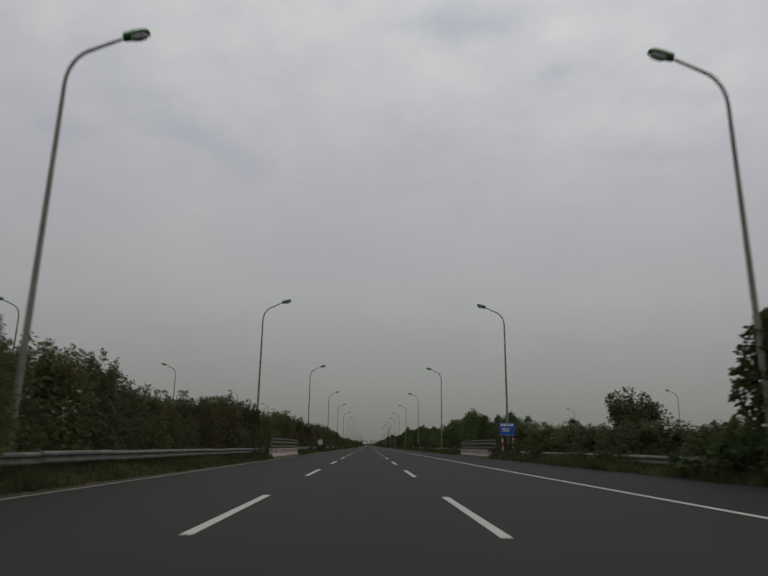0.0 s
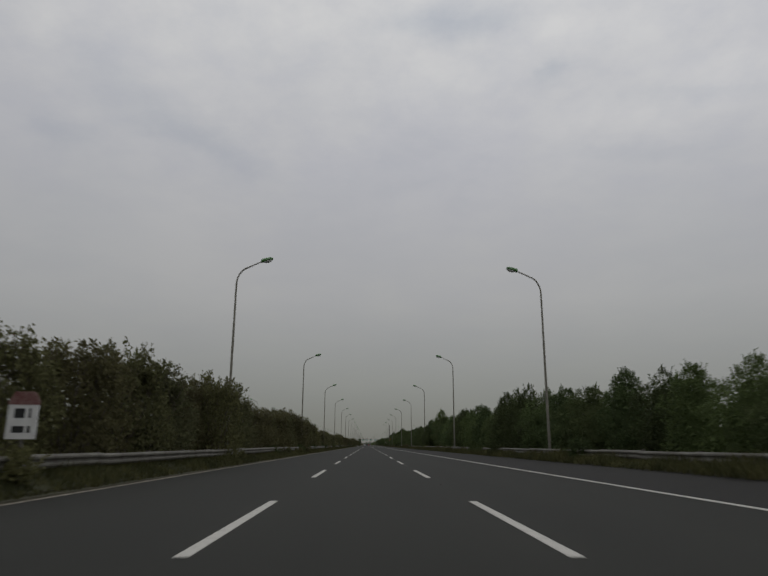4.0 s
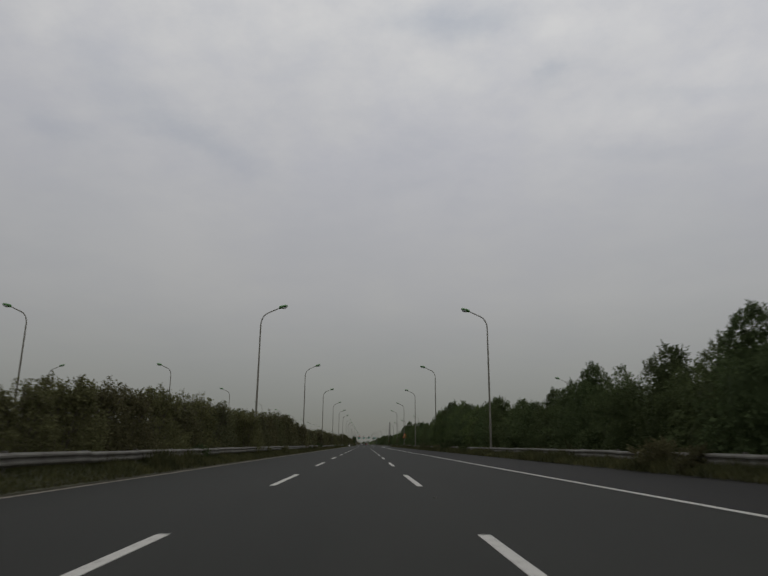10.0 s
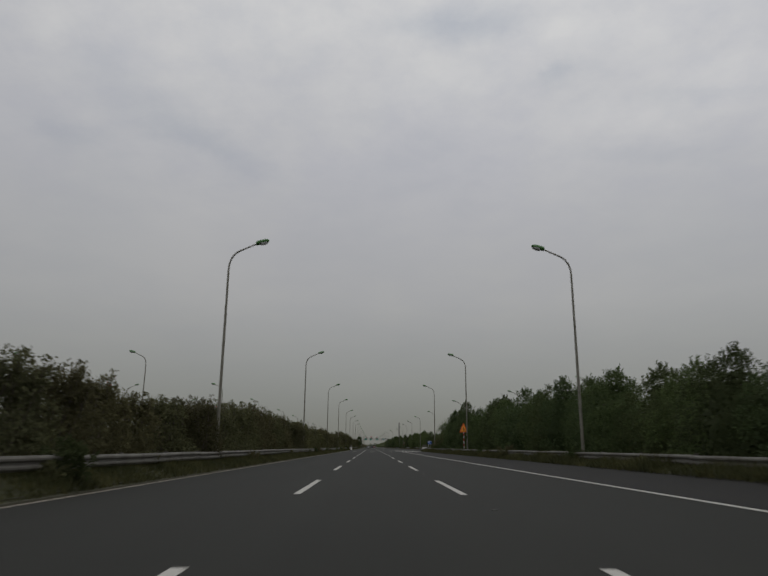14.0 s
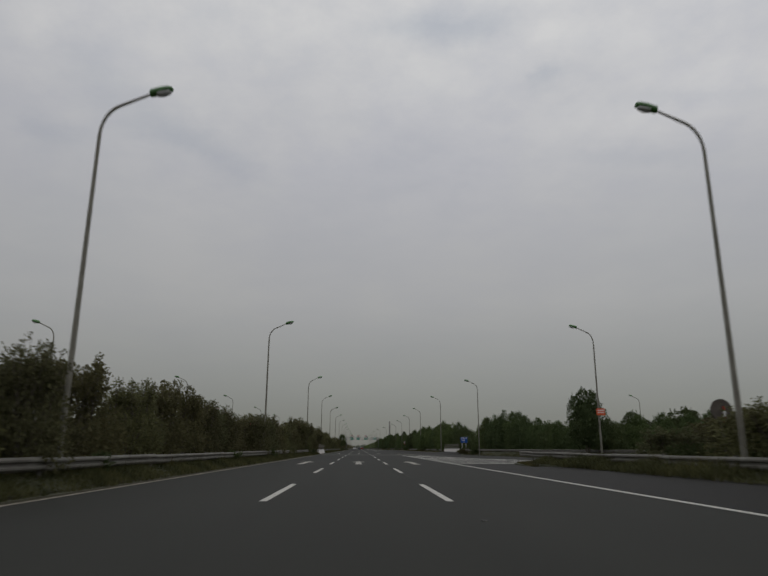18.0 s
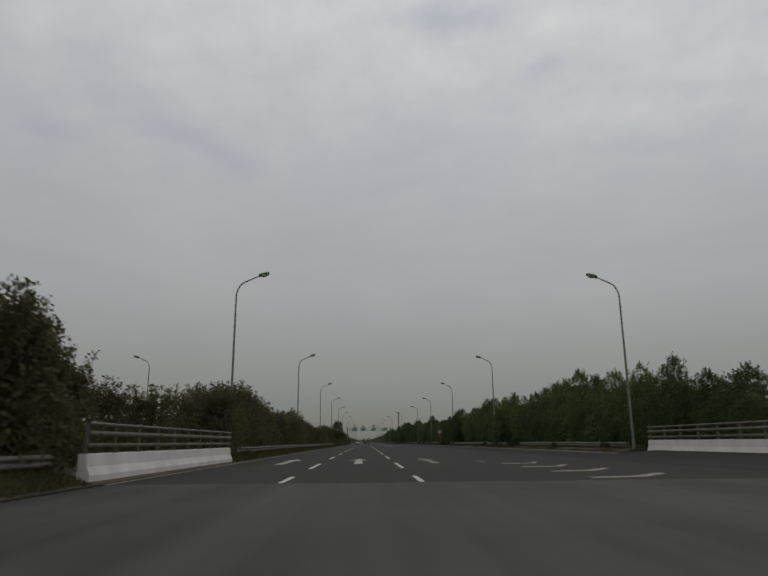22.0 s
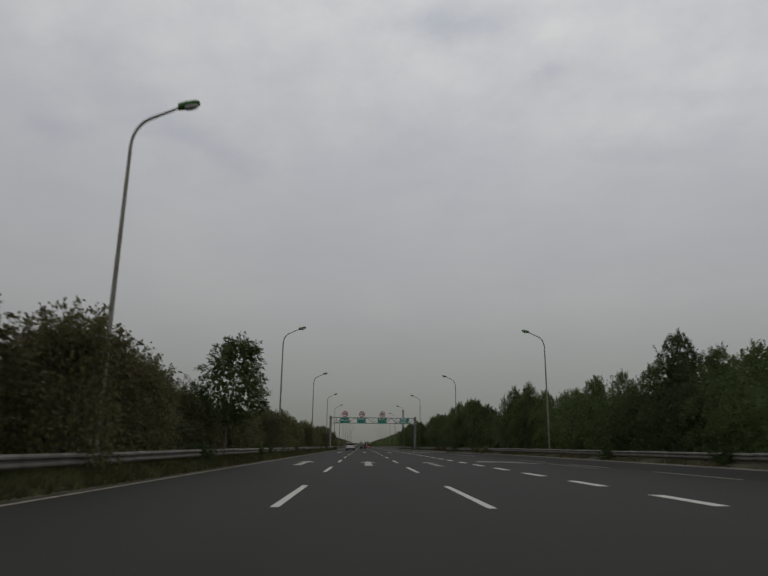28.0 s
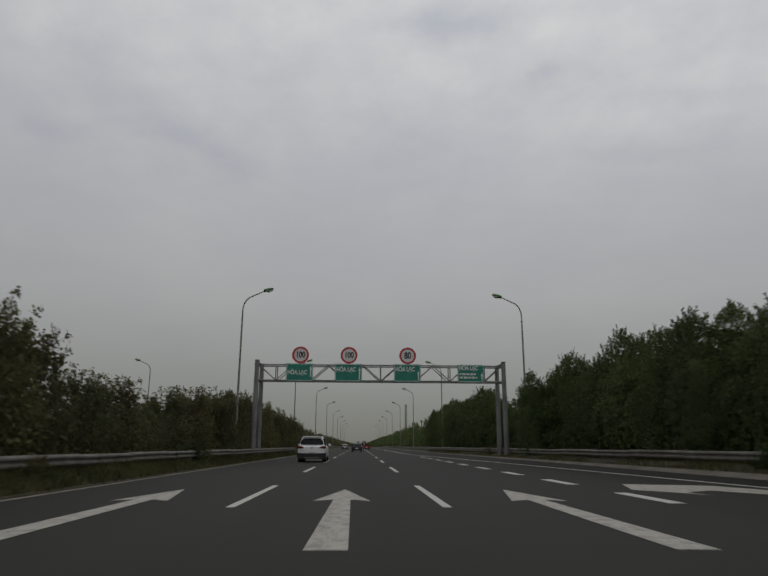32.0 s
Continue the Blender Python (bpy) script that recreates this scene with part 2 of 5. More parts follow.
M_SIGNBLUE = material("sign blue", (0.012, 0.095, 0.40), 0.5, low=(0.010, 0.07, 0.30), scale=2)
M_SIGNYELLOW = material("sign amber", (0.85, 0.33, 0.02), 0.45, low=(0.75, 0.24, 0.02), scale=3)
M_SIGNORANGE = material("sign orange red", (0.70, 0.11, 0.02), 0.45, low=(0.60, 0.08, 0.02), scale=3)
M_BLACK = material("black print", (0.02, 0.02, 0.02), 0.6, low=(0.015, 0.015, 0.015))
M_GREY = material("sign back grey", (0.30, 0.30, 0.29), 0.6, 0.2, low=(0.22, 0.22, 0.21), scale=3)
M_RUST = material("dull sign back", (0.115, 0.10, 0.085), 0.75, 0.1, low=(0.07, 0.058, 0.048), scale=5, bump=0.15)
M_GANTRY = material("gantry zinc", (0.21, 0.21, 0.20), 0.6, 0.2, low=(0.13, 0.132, 0.126), scale=1.2)
M_CARWHITE = material("white car paint", (0.74, 0.74, 0.73), 0.22, low=(0.66, 0.66, 0.65), scale=2)
M_CARDARK = material("dark car paint", (0.03, 0.032, 0.038), 0.2, low=(0.022, 0.023, 0.028), scale=2)
M_CARRED = material("red car paint", (0.35, 0.04, 0.035), 0.25, low=(0.28, 0.03, 0.03), scale=2)
M_CARSILVER = material("silver car paint", (0.42, 0.43, 0.44), 0.25, 0.5, low=(0.35, 0.36, 0.37), scale=2)
M_GLASS = material("dark car glass", (0.012, 0.013, 0.014), 0.3, low=(0.008, 0.009, 0.010), spec=0.10)
M_TYRE = material("tyre rubber", (0.025, 0.025, 0.025), 0.9, low=(0.018, 0.018, 0.018))
M_RIM = material("alloy rim", (0.45, 0.45, 0.46), 0.35, 0.8)
M_LIGHTRED = material("tail light red", (0.13, 0.014, 0.012), 0.25, low=(0.09, 0.01, 0.01), spec=0.3)
M_CONCRETE = material("grey concrete", (0.36, 0.35, 0.33), 0.9, low=(0.26, 0.25, 0.23), scale=0.4)
M_ROOF = material("moss green roof", (0.12, 0.14, 0.10), 0.85, low=(0.08, 0.09, 0.07), scale=1.0)
# distance haze on the hills is put into this pale blue-grey base colour
M_HILLHAZE = material("far hill with haze tint", (0.20, 0.22, 0.22), 1.0, low=(0.17, 0.19, 0.19), scale=0.01, fine=0.2)


# ---------------------------------------------------------------- mesh helpers
class Shape:
    """Collects vertices and faces for one mesh."""

    def __init__(self):
        self.v, self.f = [], []

    def face(self, pts):
        i = len(self.v)
        self.v += [tuple(p) for p in pts]
        self.f.append(tuple(range(i, i + len(pts))))
        return self

    def box(self, x0, x1, y0, y1, z0, z1):
        i = len(self.v)
        self.v += [(x, y, z) for x in (x0, x1) for y in (y0, y1) for z in (z0, z1)]
        for q in ((0, 1, 3, 2), (4, 6, 7, 5), (0, 4, 5, 1), (2, 3, 7, 6), (0, 2, 6, 4), (1, 5, 7, 3)):
            self.f.append(tuple(i + k for k in q))
        return self

    def loops(self, rings, closed_ring=True, cap=True):
        """Skin a row of rings, each with the same count of points."""
        i, n = len(self.v), len(rings[0])
        for r in rings:
            self.v += [tuple(p) for p in r]
        for a in range(len(rings) - 1):
            for k in range(n if closed_ring else n - 1):
                j = (k + 1) % n
                self.f.append((i + a * n + k, i + a * n + j, i + (a + 1) * n + j, i + (a + 1) * n + k))
        if cap and closed_ring:
            self.f.append(tuple(i + k for k in reversed(range(n))))
            self.f.append(tuple(i + (len(rings) - 1) * n + k for k in range(n)))
        return self

    def tube(self, pts, radii, n=8, squash=1.0):
        rings = []
        pts = [Vector(p) for p in pts]
        if not hasattr(radii, "__len__"):
            radii = [radii] * len(pts)
        for k, p in enumerate(pts):
            d = (pts[min(k + 1, len(pts) - 1)] - pts[max(k - 1, 0)]).normalized()
            a = d.cross(Vector((0, 1, 0)) if abs(d.y) < 0.9 else Vector((1, 0, 0))).normalized()
            b = d.cross(a)
            rings.append([p + float(radii[k]) * (math.cos(2 * math.pi * q / n) * a + squash * math.sin(2 * math.pi * q / n) * b) for q in range(n)])
        return self.loops(rings)

    def prism(self, outline, y0, y1):
        """An outline in x and z, pushed from y0 to y1."""
        return self.loops([[(x, y0, z) for x, z in outline], [(x, y1, z) for x, z in outline]])

    def slab(self, outline, z0, z1):
        return self.loops([[(x, y, z0) for x, y in outline], [(x, y, z1) for x, y in outline]])

    def disc(self, x, y, z, r, thick, n=28):
        return self.prism([(x + r * math.cos(2 * math.pi * k / n), z + r * math.sin(2 * math.pi * k / n)) for k in range(n)], y - thick / 2, y + thick / 2)

    def ring(self, x, y, z, r0, r1, thick, n=28):
        def circle(r, yy):
            return [(x + r * math.cos(2 * math.pi * k / n), yy, z + r * math.sin(2 * math.pi * k / n)) for k in range(n)]
        a, b = y - thick / 2, y + thick / 2
        rings = [circle(r0, a), circle(r1, a), circle(r1, b), circle(r0, b), circle(r0, a)]
        return self.loops(rings, cap=False)

    def mesh(self, name, mat, smooth=False):
        me = bpy.data.meshes.new(name)
        me.from_pydata(self.v, [], self.f)
        me.materials.append(mat)
        b = bmesh.new()
        b.from_mesh(me)
        bmesh.ops.recalc_face_normals(b, faces=b.faces)
        b.to_mesh(me)
        b.free()
        if smooth:
            me.shade_smooth()
            me.set_sharp_from_angle(angle=radians(40))
        return me


def part(name, shape, mat, parent, label="", smooth=False, at=None):
    me = shape.mesh(name, mat, smooth) if isinstance(shape, Shape) else shape
    ob = new(name, me)
    ob.parent = parent
    if at is not None:
        ob.matrix_basis = at
    if label:
        tagged(ob, label)
    return ob


def thing(name, label, category, group="", at=None, kind=""):
    ob = new(name)
    ob.empty_display_size = 0.3
    if at is not None:
        ob.matrix_basis = at
    return tagged(ob, label, category, group, kind)


def quick_mesh(name, verts, faces, mat):
    """A mesh from arrays: verts n x 3, faces m x 3 or m x 4."""
    me = bpy.data.meshes.new(name)
    nv, nf, w = len(verts), len(faces), faces.shape[1]
    me.vertices.add(nv)
    me.vertices.foreach_set("co", np.asarray(verts, np.float32).ravel())
    me.loops.add(nf * w)
    me.loops.foreach_set("vertex_index", np.asarray(faces, np.int32).ravel())
    me.polygons.add(nf)
    me.polygons.foreach_set("loop_start", np.arange(0, nf * w, w, dtype=np.int32))
    me.polygons.foreach_set("loop_total", np.full(nf, w, np.int32))
    me.materials.append(mat)
    me.update(calc_edges=True)
    return me


# ---------------------------------------------------------------- plan
LANE = 1.875            # half a lane
KERB_X = -6.45          # inner edge of the median kerb
LINE_X = 6.58            # solid line on the right
RAIL_L = -7.25
LAMP_LEFT = -7.65
BRIDGES = ((44.4, 61.3), (520.0, 537.6))
Y_MIN, Y_MAX = -60.0, 1900.0


def pole_x(y):
    """Where the right-hand lamp poles stand."""
    return float(np.interp(y, [11, 43, 82, 123, 163, 201, 238, 276, 313, 351, 391, 428, 464, 507, 542, 580, 618, 656, 695, 732, 770, 807, 845],
                           [9.5, 10.18, 9.96, 10.11, 9.93, 9.96, 10.11, 9.86, 9.86, 10.09, 10.35, 10.31, 20.0, 18.2, 16.49, 16.12, 16.06, 16.21, 15.95, 13.42, 11.51, 10.47, 10.1]))


def edge_x(y):
    """The right edge of the asphalt beyond the junction."""
    return float(np.interp(y, [520, 541, 700, 735, 772, 810], [16.6, 15.3, 14.6, 12.2, 10.4, 9.0]))


# ---------------------------------------------------------------- ground and road
ground = tagged(new("ground", Shape().face([(-2600, -700, -0.25), (2600, -700, -0.25), (2600, 4400, -0.25), (-2600, 4400, -0.25)]).mesh("ground", M_GROUND)), "flat overgrown green field around the motorway", "ground", kind="structure")

road = tagged(new("road", Shape().slab([(KERB_X, Y_MIN), (9.0, Y_MIN), (9.0, 440), (10.6, 456), (16.6, 457.5), (33.0, 400), (58.0, 300), (96.0, 180), (105.0, 180), (67.0, 300), (41.5, 400), (28.0, 455), (20.8, 490), (17.2, 520)]
     + [(edge_x(y), y) for y in (541, 600, 660, 700, 718, 735, 755, 772, 790, 810)] + [(9.0, Y_MAX), (KERB_X, Y_MAX)], -0.24, 0.0).mesh("road", M_ROAD)),
    "dark grey asphalt motorway carriageway with faint wheel tracks", "road", kind="structure")
opposite = tagged(new("opposite_road", Shape().slab([(-40.5, Y_MIN), (-27.8, Y_MIN), (-27.8, Y_MAX), (-40.5, Y_MAX)], -0.24, 0.0).mesh("opposite_road", M_ROAD)),
    "dark asphalt of the opposite carriageway behind the median", "road", kind="structure")
deck = part("bridge_deck", Shape().slab([(KERB_X - 0.1, 505.9), (-2.0, 506.2), (2.5, 506.7), (6.9, 508.8), (13.5, 510.4), (17.0, 511.6), (17.0, 520.1), (8.0, 520.6), (0.0, 520.2), (KERB_X - 0.1, 520.5)], 0.0, 0.006), M_DECK, road, "lighter worn concrete strip across the asphalt")

median = tagged(new("median", Shape().slab([(KERB_X - 0.16, Y_MIN), (-27.6, Y_MIN), (-27.6, Y_MAX), (KERB_X - 0.16, Y_MAX)], -0.24, 0.10).mesh("median", M_EARTH)), "raised earth median covered with weeds", "median", kind="structure")
verge = tagged(new("verge", Shape().slab([(9.0, Y_MIN), (30, Y_MIN), (30, 400), (16.6, 456.8), (10.6, 455.6), (9.0, 439.5)], -0.24, 0.06).mesh("verge", M_TURF)), "earth verge with grass beside the shoulder", "verge", kind="structure")
tagged(new("verge", Shape().slab([(17.2, 520.5), (20.9, 490), (28.2, 455), (41.7, 400), (70, 400), (60, Y_MAX), (9.0, Y_MAX)]
     + [(edge_x(y), y) for y in (810, 790, 772, 755, 735, 718, 700, 660, 600, 541)], -0.24, 0.06).mesh("verge", M_TURF)), "earth verge with grass along the merging lane", "verge", kind="structure")

def bank(label, rows, mat=M_TURF):
    """A low earth bank: rows of y, then x and z from the road outwards."""
    s = Shape()
    s.loops([[(x, y, z) for x, z in pts] for y, pts in rows], closed_ring=False)
    for y, pts in (rows[0], rows[-1]):
        s.face([(x, y, z) for x, z in pts])
    return tagged(new("bank", s.mesh("bank", mat, True)), label, "bank", kind="structure")


def profile(x0, side, top, foot=0.03):
    return [(x0, -0.2), (x0 + side * 0.02, foot), (x0 + side * 0.45, foot + (top - foot) * 0.55), (x0 + side * 0.9, top), (x0 + side * 6.0, top), (x0 + side * 6.2, -0.2)]


for a, b in ((-60, 44.2), (61.5, 519.8), (537.8, 1200)):
    bank("weedy earth bank under the median barrier", [(y, profile(KERB_X - 0.05, -1, 0.36)) for y in np.linspace(a, b, 12)])
for a, b in ((-60, 44.2), (61.5, 439)):
    bank("grassy earth bank under the barrier", [(y, profile(9.0, 1, 0.5, 0.28)) for y in np.linspace(a, b, 10)])
bank("grassy bank on the nose between the roads", [(439, profile(9.0, 1, 0.5, 0.28)), (448, [(9.7, -0.2), (9.8, 0.12), (10.2, 0.25), (10.6, 0.35), (14.0, 0.35), (14.5, -0.2)]), (455.5, [(10.6, -0.2), (10.7, 0.02), (10.9, 0.06), (11.2, 0.1), (15.6, 0.08), (16.0, -0.2)])])
bank("grassy earth bank beside the merging lane", [(y, profile(edge_x(y), 1, 0.52, 0.28)) for y in (541, 600, 660, 700, 718, 735, 755, 772, 790, 810, 1200)], M_EARTH)
bank("grassy earth bank round the joining road", [(y, profile(x, 1, 0.52, 0.12)) for x, y in ((41.7, 400), (28.2, 455), (20.9, 490), (17.5, 518))])



def shoulder(label, rows, mat=M_SHOULDER, name="shoulder"):
    """A strip of paving that climbs outwards: rows of y, inner x and z, outer x and z."""
    s = Shape()
    s.loops([[(a, y, za), (b, y, zb), (b, y, -0.2)] for y, a, za, b, zb in rows], closed_ring=False)
    return tagged(new(name, s.mesh(name, mat)), label, name, kind="structure")


def line_x(y):
    return float(np.interp(y, [545, 600, 690, 730, 765, 795, 812], [13.4, 13.2, 13.0, 11.95, 9.85, 7.7, LINE_X]))


shoulder("dark asphalt shoulder climbing towards the verge", [(y, 6.75, 0.002, 9.42 if y < 439 else 9.2, 0.335) for y in (Y_MIN, 200, 438)] + [(446, 6.75, 0.002, 9.3, 0.1), (455, 6.75, 0.002, 9.4, 0.003)])
BEYOND = (541, 570, 600, 630, 660, 690, 700, 718, 735, 755, 772, 790, 810, 900, Y_MAX)
shoulder("dark asphalt shoulder beside the merging lane", [(518.5, 13.8, 0.002, 17.0, 0.003), (522.6, 13.6, 0.002, 17.0, 0.46)] + [(540, 13.5, 0.002, 17.0, 0.46)] + [(y, line_x(y) + 0.14, 0.002, edge_x(y) + 0.02, 0.30) for y in BEYOND])
shoulder("pale concrete gutter along the merging lane", [(y, edge_x(y) - 0.24, 0.30 - 0.30 * 0.26 / (edge_x(y) - line_x(y) - 0.12) + 0.006, edge_x(y) + 0.01, 0.305) for y in BEYOND], M_GUTTER, "gutter")
dirt = [(y, KERB_X - 0.03, 0.004, KERB_X - 0.17, 0.17) for y in (44.4, 53, 61.3)]
shoulder("brown dirt gathered at the foot of the parapet", dirt, M_DIRT, "dirt")
shoulder("brown dirt gathered at the foot of the parapet", [(y, 9.30, 0.325, 9.43, 0.37) for y in (44.4, 53, 61.3)], M_DIRT, "dirt")
shoulder("brown dirt gathered at the foot of the parapet", [(y, KERB_X - 0.03, 0.004, KERB_X - 0.17, 0.10) for y in (520, 530, 537.6)], M_DIRT, "dirt")

# kerb stones along the median, one metre each, nearest the drive
kerb = tagged(new("kerb", Shape().box(KERB_X - 0.165, KERB_X - 0.005, Y_MIN, Y_MAX, -0.2, 0.05).mesh("kerb", M_KERB)), "low pale concrete kerb along the median", "kerb", kind="structure")


def mark(shape, mat=M_PAINT, label=""):
    return part("lane_marking", shape, mat, road, label)


dash_mesh = Shape().slab([(-0.075, 0), (0.075, 0), (0.075, 6.1), (-0.075, 6.1)], 0.0, 0.006).mesh("lane_marking", M_PAINT)
for side in (-1, 1):
    y = 4.80 - 15.0 * 2
    while y < 1150:
        if not (500.5 < y < 520.3):
            part("lane_marking", dash_mesh, None, road, at=pose(side * LANE, y, 0))
        elif y > 514.5:
            mark(Shape().slab([(side * LANE - 0.075, 520.6), (side * LANE + 0.075, 520.6), (side * LANE + 0.075, 523.6), (side * LANE - 0.075, 523.6)], 0, 0.006))
        y += 14.997
block_mesh = Shape().slab([(-0.16, 0), (0.16, 0), (0.16, 2.75), (-0.16, 2.75)], 0.0, 0.006).mesh("lane_marking", M_PAINT)
for k in range(-16, 9):
    part("lane_marking", block_mesh, None, road, at=pose(6.35, 740.45 + 6.0 * k, 0))


# road studs in the gaps of the right-hand lane line
stud_body = Shape().slab([(-0.045, -0.04), (0.045, -0.04), (0.045, 0.04), (-0.045, 0.04)], 0.0, 0.014).mesh("road_stud", M_STUD)
stud_face = Shape().box(-0.036, 0.036, -0.046, -0.041, 0.003, 0.011).mesh("reflector", M_FAINT)
for k in range(-1, 40):
    y = 4.8 + 14.997 * k + 11.4
    if not 500 < y < 522:
        stud = part("road_stud", stud_body, None, road, "small worn metal road stud", at=pose(LANE, y, 0.002))
        part("reflector", stud_face, None, stud)


def strip(points, half, mat=M_PAINT, label=""):
    left, right = [(x - half, y) for x, y in points], [(x + half, y) for x, y in points]
    return mark(Shape().slab(left + right[::-1], 0.0, 0.006), mat, label)


strip([(LINE_X, Y_MIN), (LINE_X, 508.4)], 0.085, label="solid white edge line")
strip([(KERB_X + 0.06, Y_MIN), (KERB_X + 0.06, Y_MAX)], 0.065, M_EDGE, "thin worn edge line beside the kerb")
for a, b in ((646, 652), (661, 668), (673.3, 680.5), (685.5, 694), (700.8, 708)):
    strip([(13.0, a), (13.0, b)], 0.08, M_EDGE)
strip([(12.45, 712), (11.95, 730), (9.85, 765), (7.7, 795), (LINE_X, 812), (LINE_X, Y_MAX)], 0.085, label="solid white edge line of the merging lane")
strip([(12.9, 597.7), (12.2, 605.7)], 0.09, M_FAINT)
strip([(11.8, 671.6), (11.8, 680.7)], 0.09, M_FAINT)
strip([(6.4, 535.9), (6.4, 538.4)], 0.07, M_FAINT)
strip([(41.1, 401), (27.6, 455), (20.4, 490), (16.9, 519)], 0.13, M_GUTTER, "pale concrete gutter along the joining road")


def arrow(x, tip, mat=M_PAINT, lean=0.0, size=1.0):
    def at(px, py):
        return (x + px + lean * py, tip + py)
    out = [at(0, 0), at(-0.55, -3.3), at(-0.17, -3.0), at(-0.23, -9.2 * size), at(0.23, -9.2 * size), at(0.17, -3.0), at(0.55, -3.3)]
    s = Shape()
    s.face([(*p, 0.007) for p in (out[0], out[1], out[2], out[5], out[6])])
    s.face([(*p, 0.007) for p in (out[2], out[3], out[4], out[5])])
    return mark(s, mat, "white arrow painted on the lane")


for tip in (463.6, 544.2, 682.2, 744.2):
    for x in (-3.85, 0.0, 3.85):
        arrow(x, tip, M_ARROW if (tip < 500 or x <= 0 or tip > 700) else M_FAINT)


def merge_arrow(x, y, mat):
    """An arrow that calls traffic out of the joining lane: a head and a bent shaft."""
    def at(pts):
        return [(x + px, y + py, 0.0065) for px, py in pts]
    s = Shape()
    s.face(at([(0.0, 0.0), (-0.73, -2.45), (-0.1, -3.3), (0.33, -4.2), (0.2, -3.3), (1.1, -2.6), (2.2, -0.7)]))
    s.face(at([(1.1, -2.6), (2.75, -6.0), (3.1, -6.0), (2.65, -2.4), (2.2, -0.7)]))
    return mark(s, mat, "white merging arrow painted on the lane")


merge_arrow(7.78, 746.6, M_ARROW)
merge_arrow(8.18, 686.1, M_FAINT)

# hatched nose between the lanes and the joining road
strip([(16.7, 467.0), (15.7, 470.6), (13.2, 477.0), (11.6, 485.0), (10.2, 496.8), (9.4, 505.0), (8.9, 509.0)], 0.09, label="white border of the hatched nose")


def outer(y):
    return float(np.interp(y, [455.5, 458.5, 467.0, 470.6, 477.0, 485.0, 496.8, 505.0, 509.0], [11.0, 15.8, 16.7, 15.7, 13.2, 11.6, 10.2, 9.4, 8.9]))


for k in range(24):
    y0 = 456.7 + k * 2.04
    a = LINE_X + 0.1
    b = outer(min(y0 + 2.6, 508.5)) - 0.1
    mid = a + (b - a) * 0.54
    m, e = y0 + 0.17 * (mid - a), min(y0 + 0.17 * (mid - a) + 0.95 * (b - mid), 508.0)
    s = Shape()
    s.face([(a, y0, 0.006), (mid, m, 0.006), (mid, m + 0.58, 0.006), (a, y0 + 0.52, 0.006)])
    s.face([(mid, m, 0.006), (b, e, 0.006), (b, e + 0.75, 0.006), (mid, m + 0.58, 0.006)])
    mark(s, M_PAINT, "white bar of the hatched nose")
for k in range(4):
    y0 = 521.5 + k * 4.0
    mark(Shape().slab([(6.8, y0), (8.4, y0 + 0.3), (9.8 - 0.3 * k, y0 + 2.0), (9.8 - 0.3 * k, y0 + 2.6), (8.3, y0 + 0.9), (6.8, y0 + 0.5)], 0, 0.006), M_EDGE, "worn white bar of the far nose")


# ---------------------------------------------------------------- crash barriers
W_PROFILE = [(0.0, 0.31), (0.035, 0.30), (0.08, 0.255), (0.08, 0.215), (0.02, 0.175), (0.02, 0.135), (0.08, 0.095), (0.08, 0.055), (0.035, 0.01), (0.0, 0.0)]


def panel_mesh(length, face):
    ring_a = [(face * x, 0.0, z) for x, z in W_PROFILE]
    s = Shape()
    s.loops([ring_a, [(x, length + 0.12, z) for x, _, z in ring_a]], closed_ring=False)
    back = [(x - face * 0.006, y, z) for x, y, z in ring_a]
    s.loops([back, [(x, length + 0.12, z) for x, _, z in back]], closed_ring=False)
    return s.mesh("rail_panel", M_STEEL)


PANEL = {+1: panel_mesh(4.0, 1), -1: panel_mesh(4.0, -1)}
POST = Shape().tube([(0, 0, -0.3), (0, 0, 0.86)], 0.06, 8).box(-0.05, 0.05, -0.06, 0.06, 0.84, 0.9).mesh("post", M_STEEL)


def barrier(points, face, top, label):
    """A W-beam crash barrier along points; face: which way the beam bulges in x."""
    rail = thing("crash_barrier", label, "crash barrier", "crash barriers along the motorway")
    pts = [Vector((x, y, 0)) for x, y in points]
    for a, b in zip(pts, pts[1:]):
        n = max(1, round((b - a).length / 4.0))
        turn = -math.degrees(math.atan2(b.x - a.x, b.y - a.y))
        step = (b - a) / n
        for k in range(n):
            p = a + step * k
            wob = 0.012 * math.sin(p.y * 1.7) + 0.01 * math.sin(p.y * 0.63)
            m = pose(p.x + 0.6 * wob, p.y, top - 0.31 + wob, 0, 0, turn + 0.25 * math.sin(p.y)) @ Matrix.Diagonal((1, step.length / 4.0, 1, 1))
            part("rail_panel", PANEL[face], None, rail, at=m)
            part("post", POST, None, rail, at=pose(p.x - face * 0.07, p.y, top - 0.86 + wob))
    return rail


grey_label = "weathered galvanised steel crash barrier on round posts"
barrier([(RAIL_L, -28), (RAIL_L, 44)], 1, 0.80, grey_label + " above weeds")
barrier([(RAIL_L, 61.8), (RAIL_L, 519)], 1, 0.80, grey_label + " above weeds")
barrier([(RAIL_L, 538.2), (RAIL_L, 758), (RAIL_L + 0.42, 769), (RAIL_L + 0.42, 781), (RAIL_L, 792), (RAIL_L, 1000)], 1, 0.80, grey_label + " above weeds")
barrier([(9.75, -28), (9.75, 43.5)], -1, 0.84, grey_label + " overgrown by creepers")
